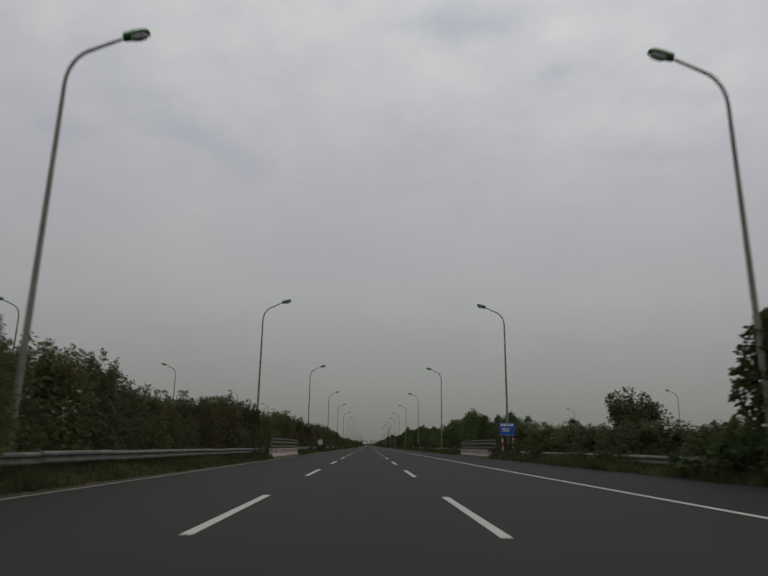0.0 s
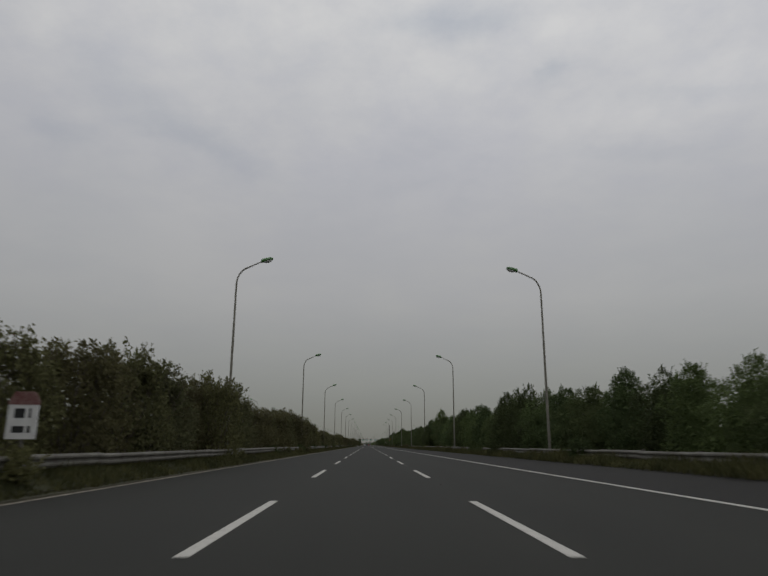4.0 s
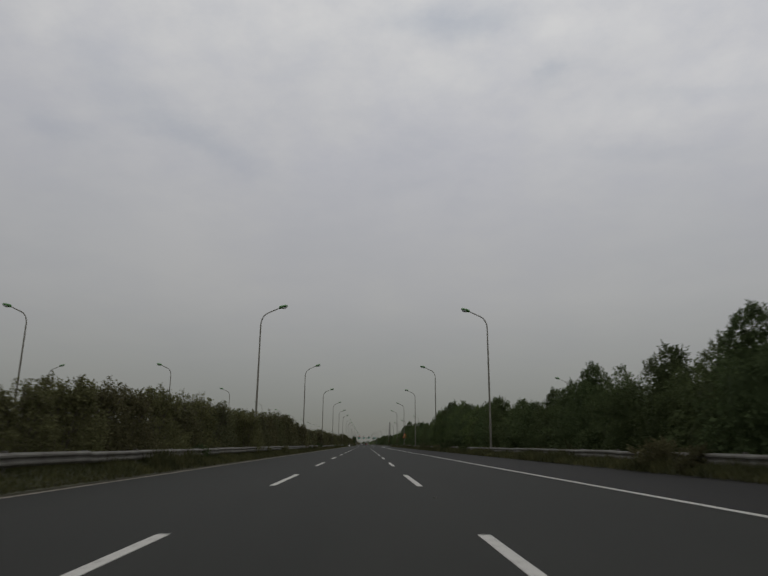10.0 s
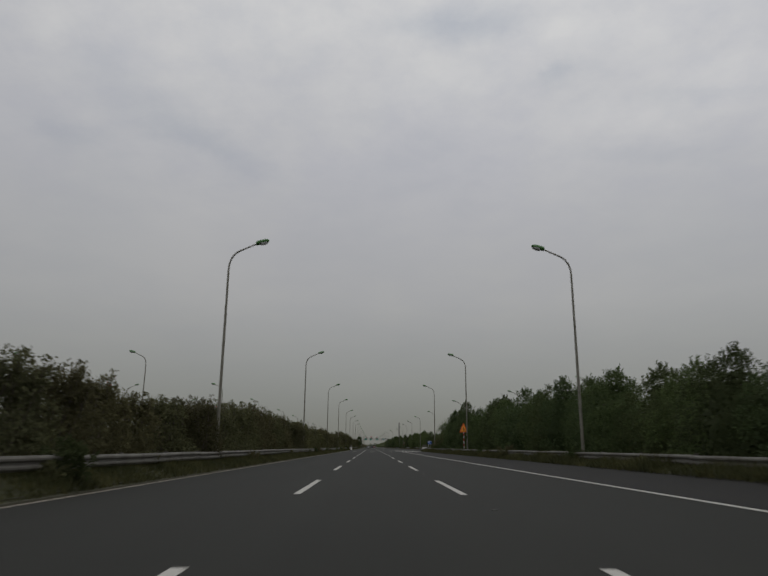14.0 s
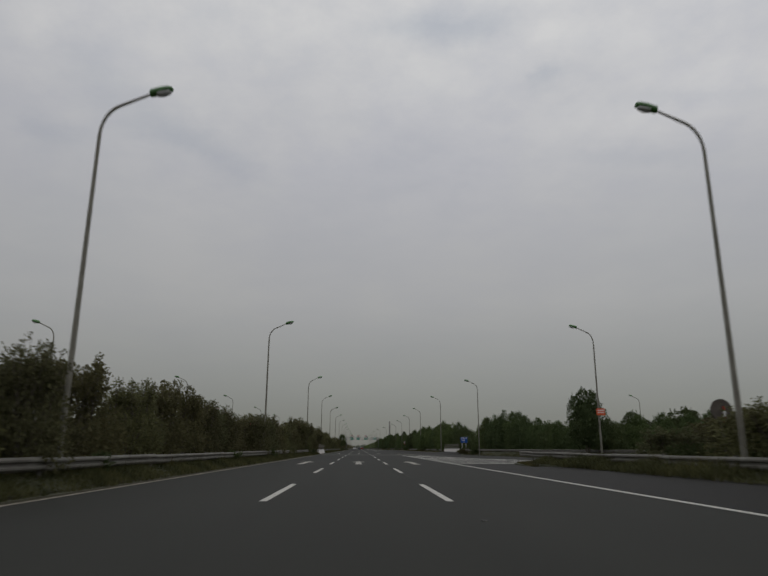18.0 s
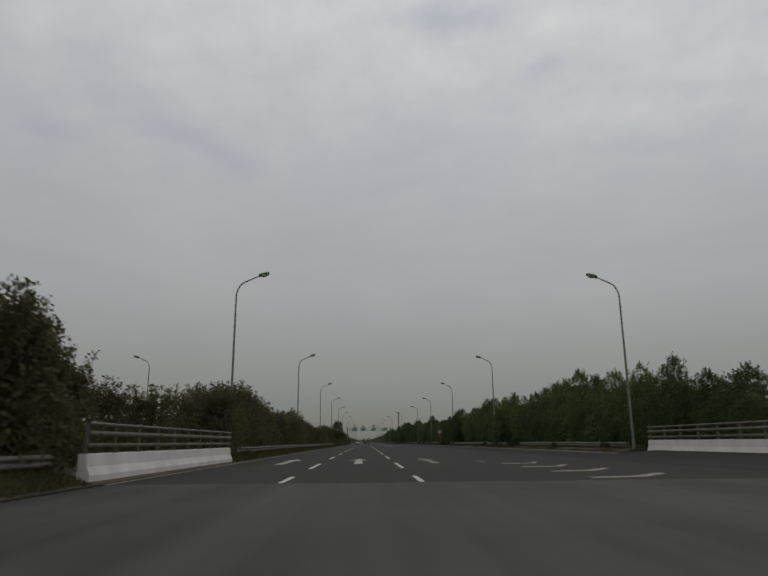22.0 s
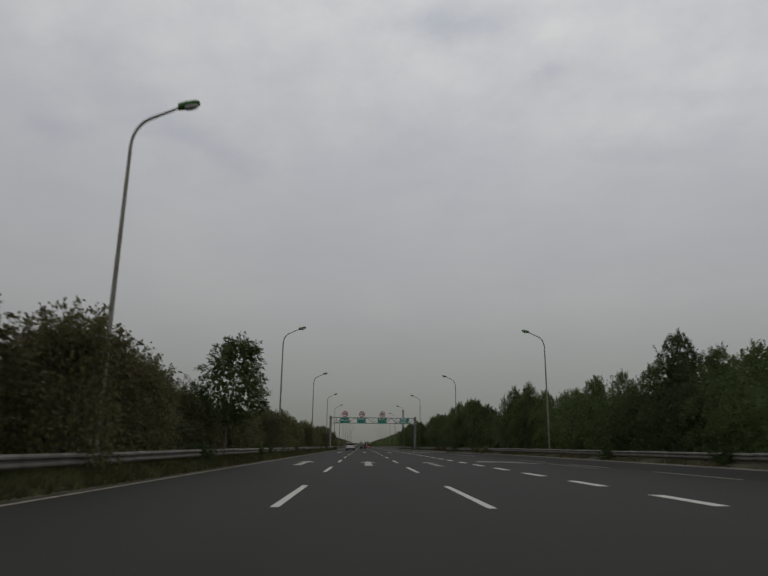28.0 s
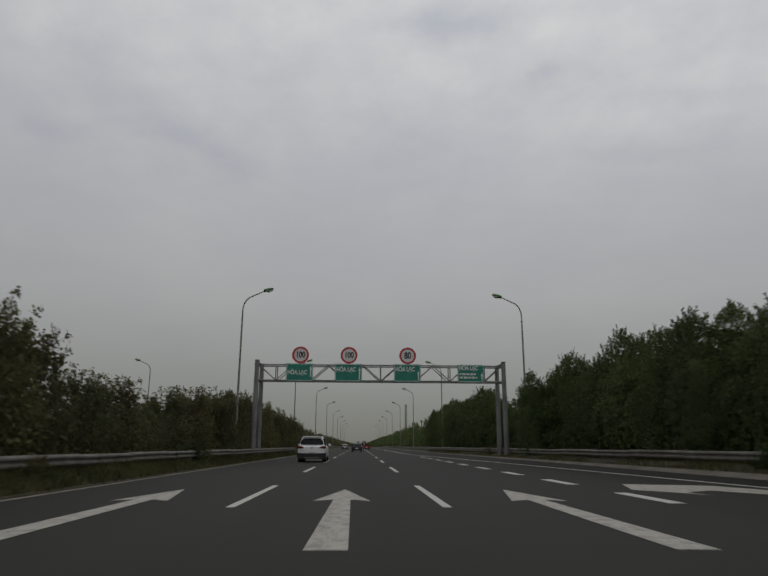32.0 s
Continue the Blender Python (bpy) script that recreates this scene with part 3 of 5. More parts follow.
barrier([(9.75, 63.5), (9.75, 436), (10.9, 455)], -1, 0.86, grey_label + " along the shoulder")
barrier([(42.6, 402), (29.2, 455), (21.7, 490), (17.9, 518), (17.3, 522.2)], -1, 0.95, grey_label + " round the joining road")
barrier([(16.6, 543), (15.9, 600), (15.2, 700), (13.0, 735), (11.1, 772), (9.75, 810), (9.75, 1000)], -1, 0.90, grey_label + " beside the merging lane")


# ---------------------------------------------------------------- bridge parapets
def parapet(x, y0, y1, face, top, rail_top, striped):
    """A concrete plinth with three steel rails above it; face: the side of the road."""
    name = "striped red and white concrete bridge parapet with grey rails" if striped else "white-painted concrete bridge parapet with grey steel rails"
    wall = thing("bridge_parapet", name, "parapet", "bridge parapets")
    half, kink = 0.17, top - 0.33
    body = [(x + face * half, 0.0), (x + face * (half - 0.005), kink * 0.55), (x + face * (half - 0.10), kink), (x + face * (half - 0.13), top - 0.03), (x + face * (half - 0.15), top), (x - face * half, top), (x - face * half, 0.0)]
    part("plinth", Shape().prism(body, y0, y1), M_PLINTH if striped else M_WHITE, wall, "flaking painted concrete plinth")
    if striped:
        n = int((y1 - y0) / 0.66)
        o, w, lean = 0.005, 0.32, 0.55
        prof = [(body[2][0] + face * o, kink + 0.01), ((body[2][0] + body[3][0]) / 2 + face * o, (kink + top) / 2), (body[3][0] + face * o, top - 0.035)]
        bar = Shape().loops([[(px, lean * (pz - kink), pz) for px, pz in prof], [(px, w + lean * (pz - kink), pz) for px, pz in prof]], closed_ring=False)
        me = bar.mesh("stripe", M_RED)
        for k in range(n):
            part("stripe", me, None, wall, at=pose(0, y0 + 0.1 + k * 0.66, 0))
    lows = (rail_top - 0.55, rail_top - 0.25, rail_top)
    for z, r in zip(lows, (0.05, 0.068, 0.045)):
        part("rail", Shape().tube([(x + face * 0.02, y0 + 0.05, z), (x + face * 0.02, y1 - 0.05, z)], r, 8), M_RAILING, wall, smooth=True)
    n = max(2, round((y1 - y0) / 1.9))
    post = Shape().prism([(x - face * 0.10, top), (x - face * 0.02, top), (x - face * 0.03, rail_top + 0.02), (x - face * 0.08, rail_top + 0.02)], -0.05, 0.05).box(x - 0.07, x + 0.05, -0.08, 0.08, top, top + 0.03).mesh("post", M_RAILING)
    for k in range(n + 1):
        part("post", post, None, wall, at=pose(0, y0 + 0.12 + (y1 - y0 - 0.24) * k / n, 0))
    return wall


parapet(-6.78, *BRIDGES[0], 1, 0.74, 1.45, True)
parapet(9.55, *BRIDGES[0], -1, 0.84, 1.56, True)
parapet(-6.78, *BRIDGES[1], 1, 0.80, 1.56, False)
parapet(17.1, 522.4, 541.0, -1, 1.02, 1.74, False)


# ---------------------------------------------------------------- street lamps
def build_lamp():
    lamp = thing("street_lamp", "tall grey steel street lamp with green luminaire", "street lamp", "street lamps along the motorway")
    pts, rad = [(0, 0, -0.1)], [0.09]
    for z in np.linspace(0.4, 9.75, 8):
        pts.append((0, 0, z))
        rad.append(0.09 - 0.04 * z / 10)
    for a in np.linspace(12, 72, 6):
        pts.append((0.72 * (1 - math.cos(radians(a))), 0, 9.75 + 1.0 * math.sin(radians(a))))
        rad.append(0.045)
    pts.append((1.42, 0, 11.13))
    rad.append(0.035)
    part("pole", Shape().tube(pts, rad, 10), M_POLE, lamp, smooth=True)
    part("base_flange", Shape().box(-0.2, 0.2, -0.2, 0.2, 0.0, 0.03).box(-0.16, -0.11, -0.16, -0.11, 0.03, 0.1).box(0.11, 0.16, -0.16, -0.11, 0.03, 0.1).box(-0.16, -0.11, 0.11, 0.16, 0.03, 0.1).box(0.11, 0.16, 0.11, 0.16, 0.03, 0.1), M_STEEL, lamp)
    rings = []
    for u, w, h, d in ((0.0, 0.09, 0.08, 0.07), (0.02, 0.13, 0.12, 0.11), (0.25, 0.16, 0.135, 0.11), (0.5, 0.16, 0.125, 0.09), (0.62, 0.12, 0.085, 0.07), (0.66, 0.05, 0.03, 0.03)):
        cx, cz = 1.34 + u, 11.13 + 0.24 * u
        rings.append([(cx, w * math.cos(q), cz + (h if math.sin(q) > 0 else d) * math.sin(q)) for q in [k * math.pi / 6 for k in range(12)]])
    head = part("luminaire", Shape().loops(rings), M_GREEN, lamp, "green painted luminaire housing", smooth=True)
    bowl = []
    for u, w, d in ((0.18, 0.05, 0.03), (0.24, 0.12, 0.08), (0.40, 0.13, 0.11), (0.55, 0.11, 0.08), (0.62, 0.04, 0.03)):
        cx, cz = 1.34 + u, 11.06 + 0.24 * u
        bowl.append([(cx, w * math.cos(q), cz + d * math.sin(q)) for q in [math.pi + k * math.pi / 6 for k in range(7)] + [0.35, 1.57, 2.79]])
    part("lens", Shape().loops(bowl), M_LENS, head, "pale clear lamp bowl", smooth=True)
    return lamp


LAMP_Y = [11.4, 42.6, 81.7, 123.3, 162.7, 201.3, 237.9, 275.9, 313.2, 351.2, 390.7, 428.4, 464.1, 506.6, 541.6, 579.6, 617.9, 656.2, 694.8, 731.8, 770.1, 806.9]
LAMP_Y = [-27.0] + LAMP_Y + [806.9 + 38.3 * k for k in range(1, 8)]
SHIFT = {618.0: -0.3, 694.8: -0.4, 390.7: 0.6, 123.3: 1.3, 506.6: 2.8, 579.6: 1.7, 656.2: 1.8, 731.8: 1.2, 770.1: 0.8, 81.7: 0.7}
first = build_lamp()
first.matrix_basis = pose(LAMP_LEFT, LAMP_Y[0], 0.1)
for k, y in enumerate(LAMP_Y):
    if k:
        copy_thing(first, pose(LAMP_LEFT, y, 0.1, 0, 0, 0.8 * math.sin(3.1 * k)))
    copy_thing(first, pose(pole_x(y), y + SHIFT.get(y, 0.2), 0.06, 0, 0, 180 + 0.8 * math.sin(2.3 * k)))
    if y < 1200:
        copy_thing(first, pose(-25.7, y + 0.6, 0.1, 0, 0, 180))
        copy_thing(first, pose(-42.2, y + 1.2, -0.1))
for x, y in ((53.6, 51), (53.6, 106), (53.6, 162), (53.6, 532), (53.6, 612), (31.4, 324), (31.2, 411), (26.4, 435)):
    copy_thing(first, pose(x, y, -0.2, 0, 0, 180))


# ---------------------------------------------------------------- plants
rng = np.random.default_rng(7)


PROTO_H = {}            # the height to which each kind of plant reaches as built


def unit(v):
    return v / (np.linalg.norm(v, axis=1, keepdims=True) + 1e-6)


def crown_arrays(seed, radius, low, high, kind, sprigs, leaves, leaf, shoot=0.5, core=0.4, inner=900, rise=0.8):
    """Leafy upright shoots over an uneven crown, with dense inner foliage. Returns vertices and triangles."""
    r = np.random.default_rng(seed)
    ph = r.uniform(0, 6.28, 4)

    def reach(u, a):
        if kind == "cone":
            base = np.where(u < 0.25, 0.72 + 1.1 * u, 1.0 - 1.12 * np.clip(u - 0.25, 0, 1) ** 1.25)
        elif kind == "dome":
            base = np.sqrt(np.clip(1 - (np.clip(u, 0, 1) * 1.25 - 0.35) ** 2 / 0.82, 0.02, 1))
        else:
            base = np.sqrt(np.clip(1 - (2 * np.clip(u, 0, 1) - 0.95) ** 2 / 1.12, 0.03, 1))
        lobes = 1 + 0.17 * np.sin(2 * a + ph[0] + 3 * u) + 0.13 * np.sin(3 * a + ph[1] - 5 * u) + 0.09 * np.sin(9 * u + ph[2])
        return radius * np.clip(base, 0.06, 2) * lobes

    top = high - 0.6 * shoot
    # shoots: where they start, which way they grow, how long they are; some gather in tufts
    u = r.uniform(0, 1, sprigs) ** 0.8
    a = r.uniform(0, 2 * np.pi, sprigs)
    tuft = r.integers(0, max(1, sprigs // 6), sprigs)
    near = r.uniform(0, 1, sprigs) < 0.6
    u = np.where(near, np.clip(u[tuft] + r.normal(0, 0.05, sprigs), 0, 1), u)
    a = np.where(near, a[tuft] + r.normal(0, 0.16, sprigs), a)
    bulge = r.uniform(0.78, 1.14, sprigs)[tuft]
    lift = r.uniform(-0.25, 0.35, sprigs)[tuft] * shoot
    rr = reach(u, a) * np.where(near, bulge, r.uniform(0.55, 0.92, sprigs))
    c = np.stack([rr * np.cos(a), rr * np.sin(a), low + (top - low) * u + np.where(near, lift, 0.0)], 1)
    k = 7
    c[:k] = np.stack([r.normal(0, radius * 0.2, k), r.normal(0, radius * 0.2, k), top + r.uniform(-0.5, 0.1, k) * shoot], 1)
    axis = unit(np.stack([np.cos(a) * 0.7, np.sin(a) * 0.7, np.full(sprigs, rise)], 1) + r.normal(0, 0.32, (sprigs, 3)))
    axis[:k] = unit(np.array([[0, 0, 1.0]]) + r.normal(0, 0.25, (k, 3)))
    long = shoot * r.uniform(0.55, 1.15, sprigs)
    n = sprigs * leaves
    f01 = np.tile((np.arange(leaves) + 0.5) / leaves, sprigs)
    ax = np.repeat(axis, leaves, 0)
    p = np.repeat(c, leaves, 0) + ax * (np.repeat(long, leaves) * f01)[:, None] + r.normal(0, 0.12 * shoot, (n, 3)) * (1.1 - f01)[:, None]
    d = unit(ax * (0.45 + 0.6 * f01)[:, None] + r.normal(0, 0.42, (n, 3)) + np.array([0, 0, 0.15]))
    s = unit(np.cross(d, r.normal(0, 1, (n, 3))))
    ln = (leaf[0] * r.uniform(0.65, 1.25, n))[:, None]
    wd = (leaf[1] * r.uniform(0.75, 1.2, n))[:, None]
    sag = np.array([0, 0, -1.0]) * ln * r.uniform(0.0, 0.25, n)[:, None]
    bend = np.cross(d, s) * ln * 0.08
    blades = np.stack([p, p + d * ln * 0.45 + s * wd + bend, p + d * ln + sag, p + d * ln * 0.45 - s * wd + bend], 1)
    v = blades.reshape(-1, 3)
    k4 = 4 * np.arange(n)[:, None]
    f = np.concatenate([k4 + np.array([[0, 1, 2]]), k4 + np.array([[0, 2, 3]])])
    # inner foliage: broader leaves closing the crown
    m = inner
    ui, ai = r.uniform(0.0, 0.97, m) ** 0.9, r.uniform(0, 2 * np.pi, m)
    ri = reach(ui, ai) * r.uniform(0.35, 0.92, m)
    pi = np.stack([ri * np.cos(ai), ri * np.sin(ai), low + (top - low) * ui], 1)
    di = unit(r.normal(0, 1, (m, 3)) + np.array([0, 0, 0.3]))
    si = unit(np.cross(di, r.normal(0, 1, (m, 3))))
    li = (leaf[0] * 1.5 * r.uniform(0.6, 1.3, m))[:, None]
    kite = np.stack([pi - di * li * 0.5, pi + si * li * 0.3, pi + di * li * 0.5, pi - si * li * 0.3], 1).reshape(-1, 3)
    k4 = 4 * np.arange(m)[:, None] + len(v)
    f = np.concatenate([f, k4 + np.array([[0, 1, 2]]), k4 + np.array([[0, 2, 3]])])
    v = np.concatenate([v, kite])
    if core <= 0:
        return v, f
    # a small ragged heart that stops the light
    nu, na = 9, 9
    uu, aa = np.meshgrid(np.linspace(0.0, 0.84, nu), np.arange(na) * 2 * np.pi / na, indexing="ij")
    rad = reach(uu, aa) * core * (1 + r.normal(0, 0.16, uu.shape))
    rad[0] *= 0.6
    heart = np.stack([rad * np.cos(aa), rad * np.sin(aa), low + 0.1 + (top - low - 0.25) * uu + r.normal(0, 0.12, uu.shape)], 2).reshape(-1, 3)
    q = []
    for i in range(nu - 1):
        for j in range(na):
            k = (j + 1) % na
            q.append((i * na + j, i * na + k, (i + 1) * na + k))
            q.append((i * na + j, (i + 1) * na + k, (i + 1) * na + j))
    return np.concatenate([v, heart]), np.concatenate([f, np.array(q) + len(v)])


def blades(p, d, s, ln, wd, droop=0.15):
    """Leaves as bent kites: foot, direction, side, length, half width."""
    n = len(p)
    ln, wd = ln[:, None], wd[:, None]
    bend = np.cross(d, s) * ln * 0.10
    tip = p + d * ln - np.array([0, 0, droop]) * ln
    v = np.stack([p, p + d * ln * 0.45 + s * wd + bend, tip, p + d * ln * 0.45 - s * wd + bend], 1).reshape(-1, 3)
    k4 = 4 * np.arange(n)[:, None]
    return v, np.concatenate([k4 + np.array([[0, 1, 2]]), k4 + np.array([[0, 2, 3]])])


def billow_arrays(seed, radius, low, high, clumps, per_clump, leaf, crest, inner, lean=0.0, ball=False):
    """A crown of leafy billows with a dark heart and slim shoots along its crest."""
    r = np.random.default_rng(seed)
    ph = r.uniform(0, 6.28, 4)

    def reach(u, a):
        if ball:
            base = np.sqrt(np.clip(1 - (2 * u - 0.86) ** 2 / 1.32, 0.03, 1))
            return radius * base * (1 + 0.15 * np.sin(2 * a + ph[0] + 2 * u) + 0.12 * np.sin(3 * a + ph[1] - 4 * u))
        base = np.where(u < 0.30, 0.80 + 0.66 * u, 1.0 - 0.98 * np.clip((u - 0.30) / 0.70, 0, 1) ** 2.7)
        return radius * np.clip(base, 0.10, 2) * (1 + 0.14 * np.sin(2 * a + ph[0] + 2 * u) + 0.10 * np.sin(3 * a + ph[1] - 4 * u))

    tall_ = high - low
    # billows climb the crown in an even spiral, smaller towards the top
    k = np.arange(clumps)
    u = np.clip((k + 0.5) / clumps + r.normal(0, 0.035, clumps), 0.02, 0.97)
    a = k * 2.39996 + r.normal(0, 0.25, clumps)
    size = radius * (0.44 - 0.13 * u) * r.uniform(0.78, 1.25, clumps)
    rr = np.maximum(reach(u, a) - 0.62 * size, 0.0)
    c = np.stack([rr * np.cos(a) + lean * u, rr * np.sin(a), low + 0.2 + (tall_ - 0.75) * u], 1)
    out = unit(np.stack([np.cos(a), np.sin(a), 0.25 + 0.9 * u], 1))
    parts_v, parts_f, base = [], [], 0
    n = clumps * per_clump
    cc, oo, ss = np.repeat(c, per_clump, 0), np.repeat(out, per_clump, 0), np.repeat(size, per_clump)
    w = unit(unit(r.normal(0, 1, (n, 3))) + oo * 0.75 + np.array([0, 0, 0.30]))
    p = cc + w * (ss * r.uniform(0.62, 1.08, n))[:, None] * np.array([1.0, 1.0, 0.92])
    d = unit(np.array([[0, 0, 0.55]]) + w * 0.55 + r.normal(0, 0.50, (n, 3)))
    s = unit(np.cross(d, w + r.normal(0, 0.45, (n, 3))))
    v, f = blades(p, d, s, leaf[0] * r.uniform(0.65, 1.25, n), leaf[1] * r.uniform(0.75, 1.25, n))
    parts_v.append(v)
    parts_f.append(f)
    base += len(v)
    # crest: slim shoots, leaves standing off each stalk
    m, per = crest, 13
    top = np.argsort(-(u + 0.22 * r.uniform(0, 1, clumps)))[: max(4, clumps // 2)]
    pick = top[r.integers(0, len(top), m)]
    w = unit(out[pick] * 0.35 + r.normal(0, 0.35, (m, 3)) + np.array([0, 0, 0.9]))
    foot = c[pick] + w * (size[pick] * 0.85)[:, None]
    foot[:7] = np.stack([r.normal(lean, 0.24 * radius, 7), r.normal(0, 0.24 * radius, 7), high - r.uniform(0.5, 1.0, 7)], 1)
    ax = unit(w * 0.4 + np.array([0, 0, 1.0]) + r.normal(0, 0.18, (m, 3)))
    long = r.uniform(0.35, 0.85, m) * 0.75
    t = np.tile((np.arange(per) + 0.4) / per, m)
    p = np.repeat(foot, per, 0) + np.repeat(ax, per, 0) * (np.repeat(long, per) * t)[:, None]
    side = unit(np.cross(np.repeat(ax, per, 0), r.normal(0, 1, (m * per, 3))))
    d = unit(np.repeat(ax, per, 0) * (0.55 + 0.5 * t)[:, None] + side * 0.75)
    s = unit(np.cross(d, r.normal(0, 1, (m * per, 3))))
    v, f = blades(p, d, s, leaf[0] * 1.05 * r.uniform(0.7, 1.2, m * per), leaf[1] * 0.8 * r.uniform(0.8, 1.2, m * per), 0.05)
    parts_v.append(v)
    parts_f.append(f + base)
    base += len(v)
    # inner foliage, broad and loose, closing the crown down to the ground
    ui, ai = r.uniform(0.0, 0.93, inner), r.uniform(0, 6.2832, inner)
    ri = reach(ui, ai) * r.uniform(0.30, 0.86, inner)
    p = np.stack([ri * np.cos(ai) + lean * ui, ri * np.sin(ai), low - 0.25 + (tall_ - 0.35) * ui], 1)
    d = unit(r.normal(0, 1, (inner, 3)) + np.array([0, 0, 0.2]))
    s = unit(np.cross(d, r.normal(0, 1, (inner, 3))))
    v, f = blades(p, d, s, leaf[0] * 1.9 * r.uniform(0.7, 1.3, inner), leaf[1] * 2.3 * r.uniform(0.8, 1.3, inner), 0.1)
    parts_v.append(v)
    parts_f.append(f + base)
    base += len(v)
    # ragged heart
    nu, na = 8, 9
    uu, aa = np.meshgrid(np.linspace(0.0, 0.80, nu), np.arange(na) * 2 * np.pi / na, indexing="ij")
    rad = reach(uu, aa) * 0.56 * (1 + r.normal(0, 0.16, uu.shape))
    heart = np.stack([rad * np.cos(aa) + lean * uu, rad * np.sin(aa), low - 0.1 + (tall_ - 0.5) * uu + r.normal(0, 0.12, uu.shape)], 2).reshape(-1, 3)
    q = []
    for i in range(nu - 1):
        for j in range(na):
            kk = (j + 1) % na
            q.append((i * na + j, i * na + kk, (i + 1) * na + kk))
            q.append((i * na + j, (i + 1) * na + kk, (i + 1) * na + j))
    parts_v.append(heart)
    parts_f.append(np.array(q) + base)
    return np.concatenate(parts_v), np.concatenate(parts_f)


def tufted_arrays(seed, radius, low, high, limbs, leaf, body, openness):
    """A shrub of many limbs: tufts of leaves on bare twigs above, a closed leafy skirt below. Returns leaves and twig lines."""
    r = np.random.default_rng(seed)
    twigs, tips, ways = [], [], []
    for k in range(limbs):
        a = k * 2.39996 + r.normal(0, 0.3)
        far = radius * math.sqrt((k + 0.6) / limbs) * 0.86
        rise_ = (high - 0.1) * (1.0 - 0.26 * (far / radius) ** 2) * r.uniform(0.88, 1.02)
        foot = np.array([0.10 * math.cos(a), 0.10 * math.sin(a), 0.0])
        fork = np.array([0.62 * far * math.cos(a), 0.62 * far * math.sin(a), rise_ * 0.60])
        twigs.append((foot, foot * 2 + np.array([0.25 * far * math.cos(a), 0.25 * far * math.sin(a), rise_ * 0.28]), fork))
        for j in range(5):
            b = a + r.normal(0, 0.9)
            reach_ = r.uniform(0.12, 0.42) * radius * 0.62
            end = fork + np.array([reach_ * math.cos(b), reach_ * math.sin(b), (rise_ - fork[2]) * r.uniform(0.45, 1.0)])
            twigs.append((fork, (fork + end) / 2 + r.normal(0, 0.05, 3), end))
            for g in (1.0, 0.72, 0.5):
                tips.append(fork + (end - fork) * g + r.normal(0, 0.05, 3))
                ways.append(unit((end - fork)[None])[0])
    tips, ways = np.array(tips), np.array(ways)
    keep = r.uniform(0, 1, len(tips)) > openness
    tips, ways = tips[keep], ways[keep]
    per = 17
    n = len(tips) * per
    P, W = np.repeat(tips, per, 0), np.repeat(ways, per, 0)
    d = unit(W * 0.55 + r.normal(0, 0.75, (n, 3)) + np.array([0, 0, 0.30]))
    p = P + d * 0.03 + r.normal(0, 0.065, (n, 3))
    s = unit(np.cross(d, np.array([[0, 0, 1.0]]) + r.normal(0, 0.6, (n, 3))))
    v, f = blades(p, d, s, leaf[0] * r.uniform(0.65, 1.3, n), leaf[1] * r.uniform(0.75, 1.25, n), 0.2)
    # skirt: leafy mounds up to two thirds of the height
    m = 16
    a = np.arange(m) * 2.39996 + r.normal(0, 0.3, m)
    u = r.uniform(0.0, 0.62, m)
    size = radius * r.uniform(0.30, 0.46, m)
    rr = radius * (0.92 - 0.35 * u) - 0.6 * size
    c = np.stack([rr * np.cos(a), rr * np.sin(a), low + (high - low) * u * 0.85], 1)
    k = body // m
    n = m * k
    w = unit(unit(r.normal(0, 1, (n, 3))) + np.repeat(unit(c * np.array([1, 1, 0]) + 1e-6), k, 0) * 0.7 + np.array([0, 0, 0.3]))
    p = np.repeat(c, k, 0) + w * (np.repeat(size, k) * r.uniform(0.55, 1.08, n))[:, None]
    d = unit(w * 0.6 + np.array([[0, 0, 0.45]]) + r.normal(0, 0.5, (n, 3)))
    s = unit(np.cross(d, w + r.normal(0, 0.5, (n, 3))))
    v2, f2 = blades(p, d, s, leaf[0] * 1.1 * r.uniform(0.65, 1.3, n), leaf[1] * 1.15 * r.uniform(0.75, 1.25, n), 0.15)
    # loose inner leaves
    q = int(body * 0.85)
    ui, ai = r.uniform(0.0, 0.80, q) ** 1.2, r.uniform(0, 6.2832, q)
    ri = radius * (0.86 - 0.45 * ui) * np.sqrt(r.uniform(0.02, 1, q))
    p = np.stack([ri * np.cos(ai), ri * np.sin(ai), low - 0.2 + (high - low) * ui], 1)
    d = unit(r.normal(0, 1, (q, 3)))
    s = unit(np.cross(d, r.normal(0, 1, (q, 3))))
    v3, f3 = blades(p, d, s, leaf[0] * 1.25 * r.uniform(0.7, 1.3, q), leaf[1] * 1.55 * r.uniform(0.8, 1.3, q), 0.1)
    return np.concatenate([v, v2, v3]), np.concatenate([f, f2 + len(v), f3 + len(v) + len(v2)]), twigs


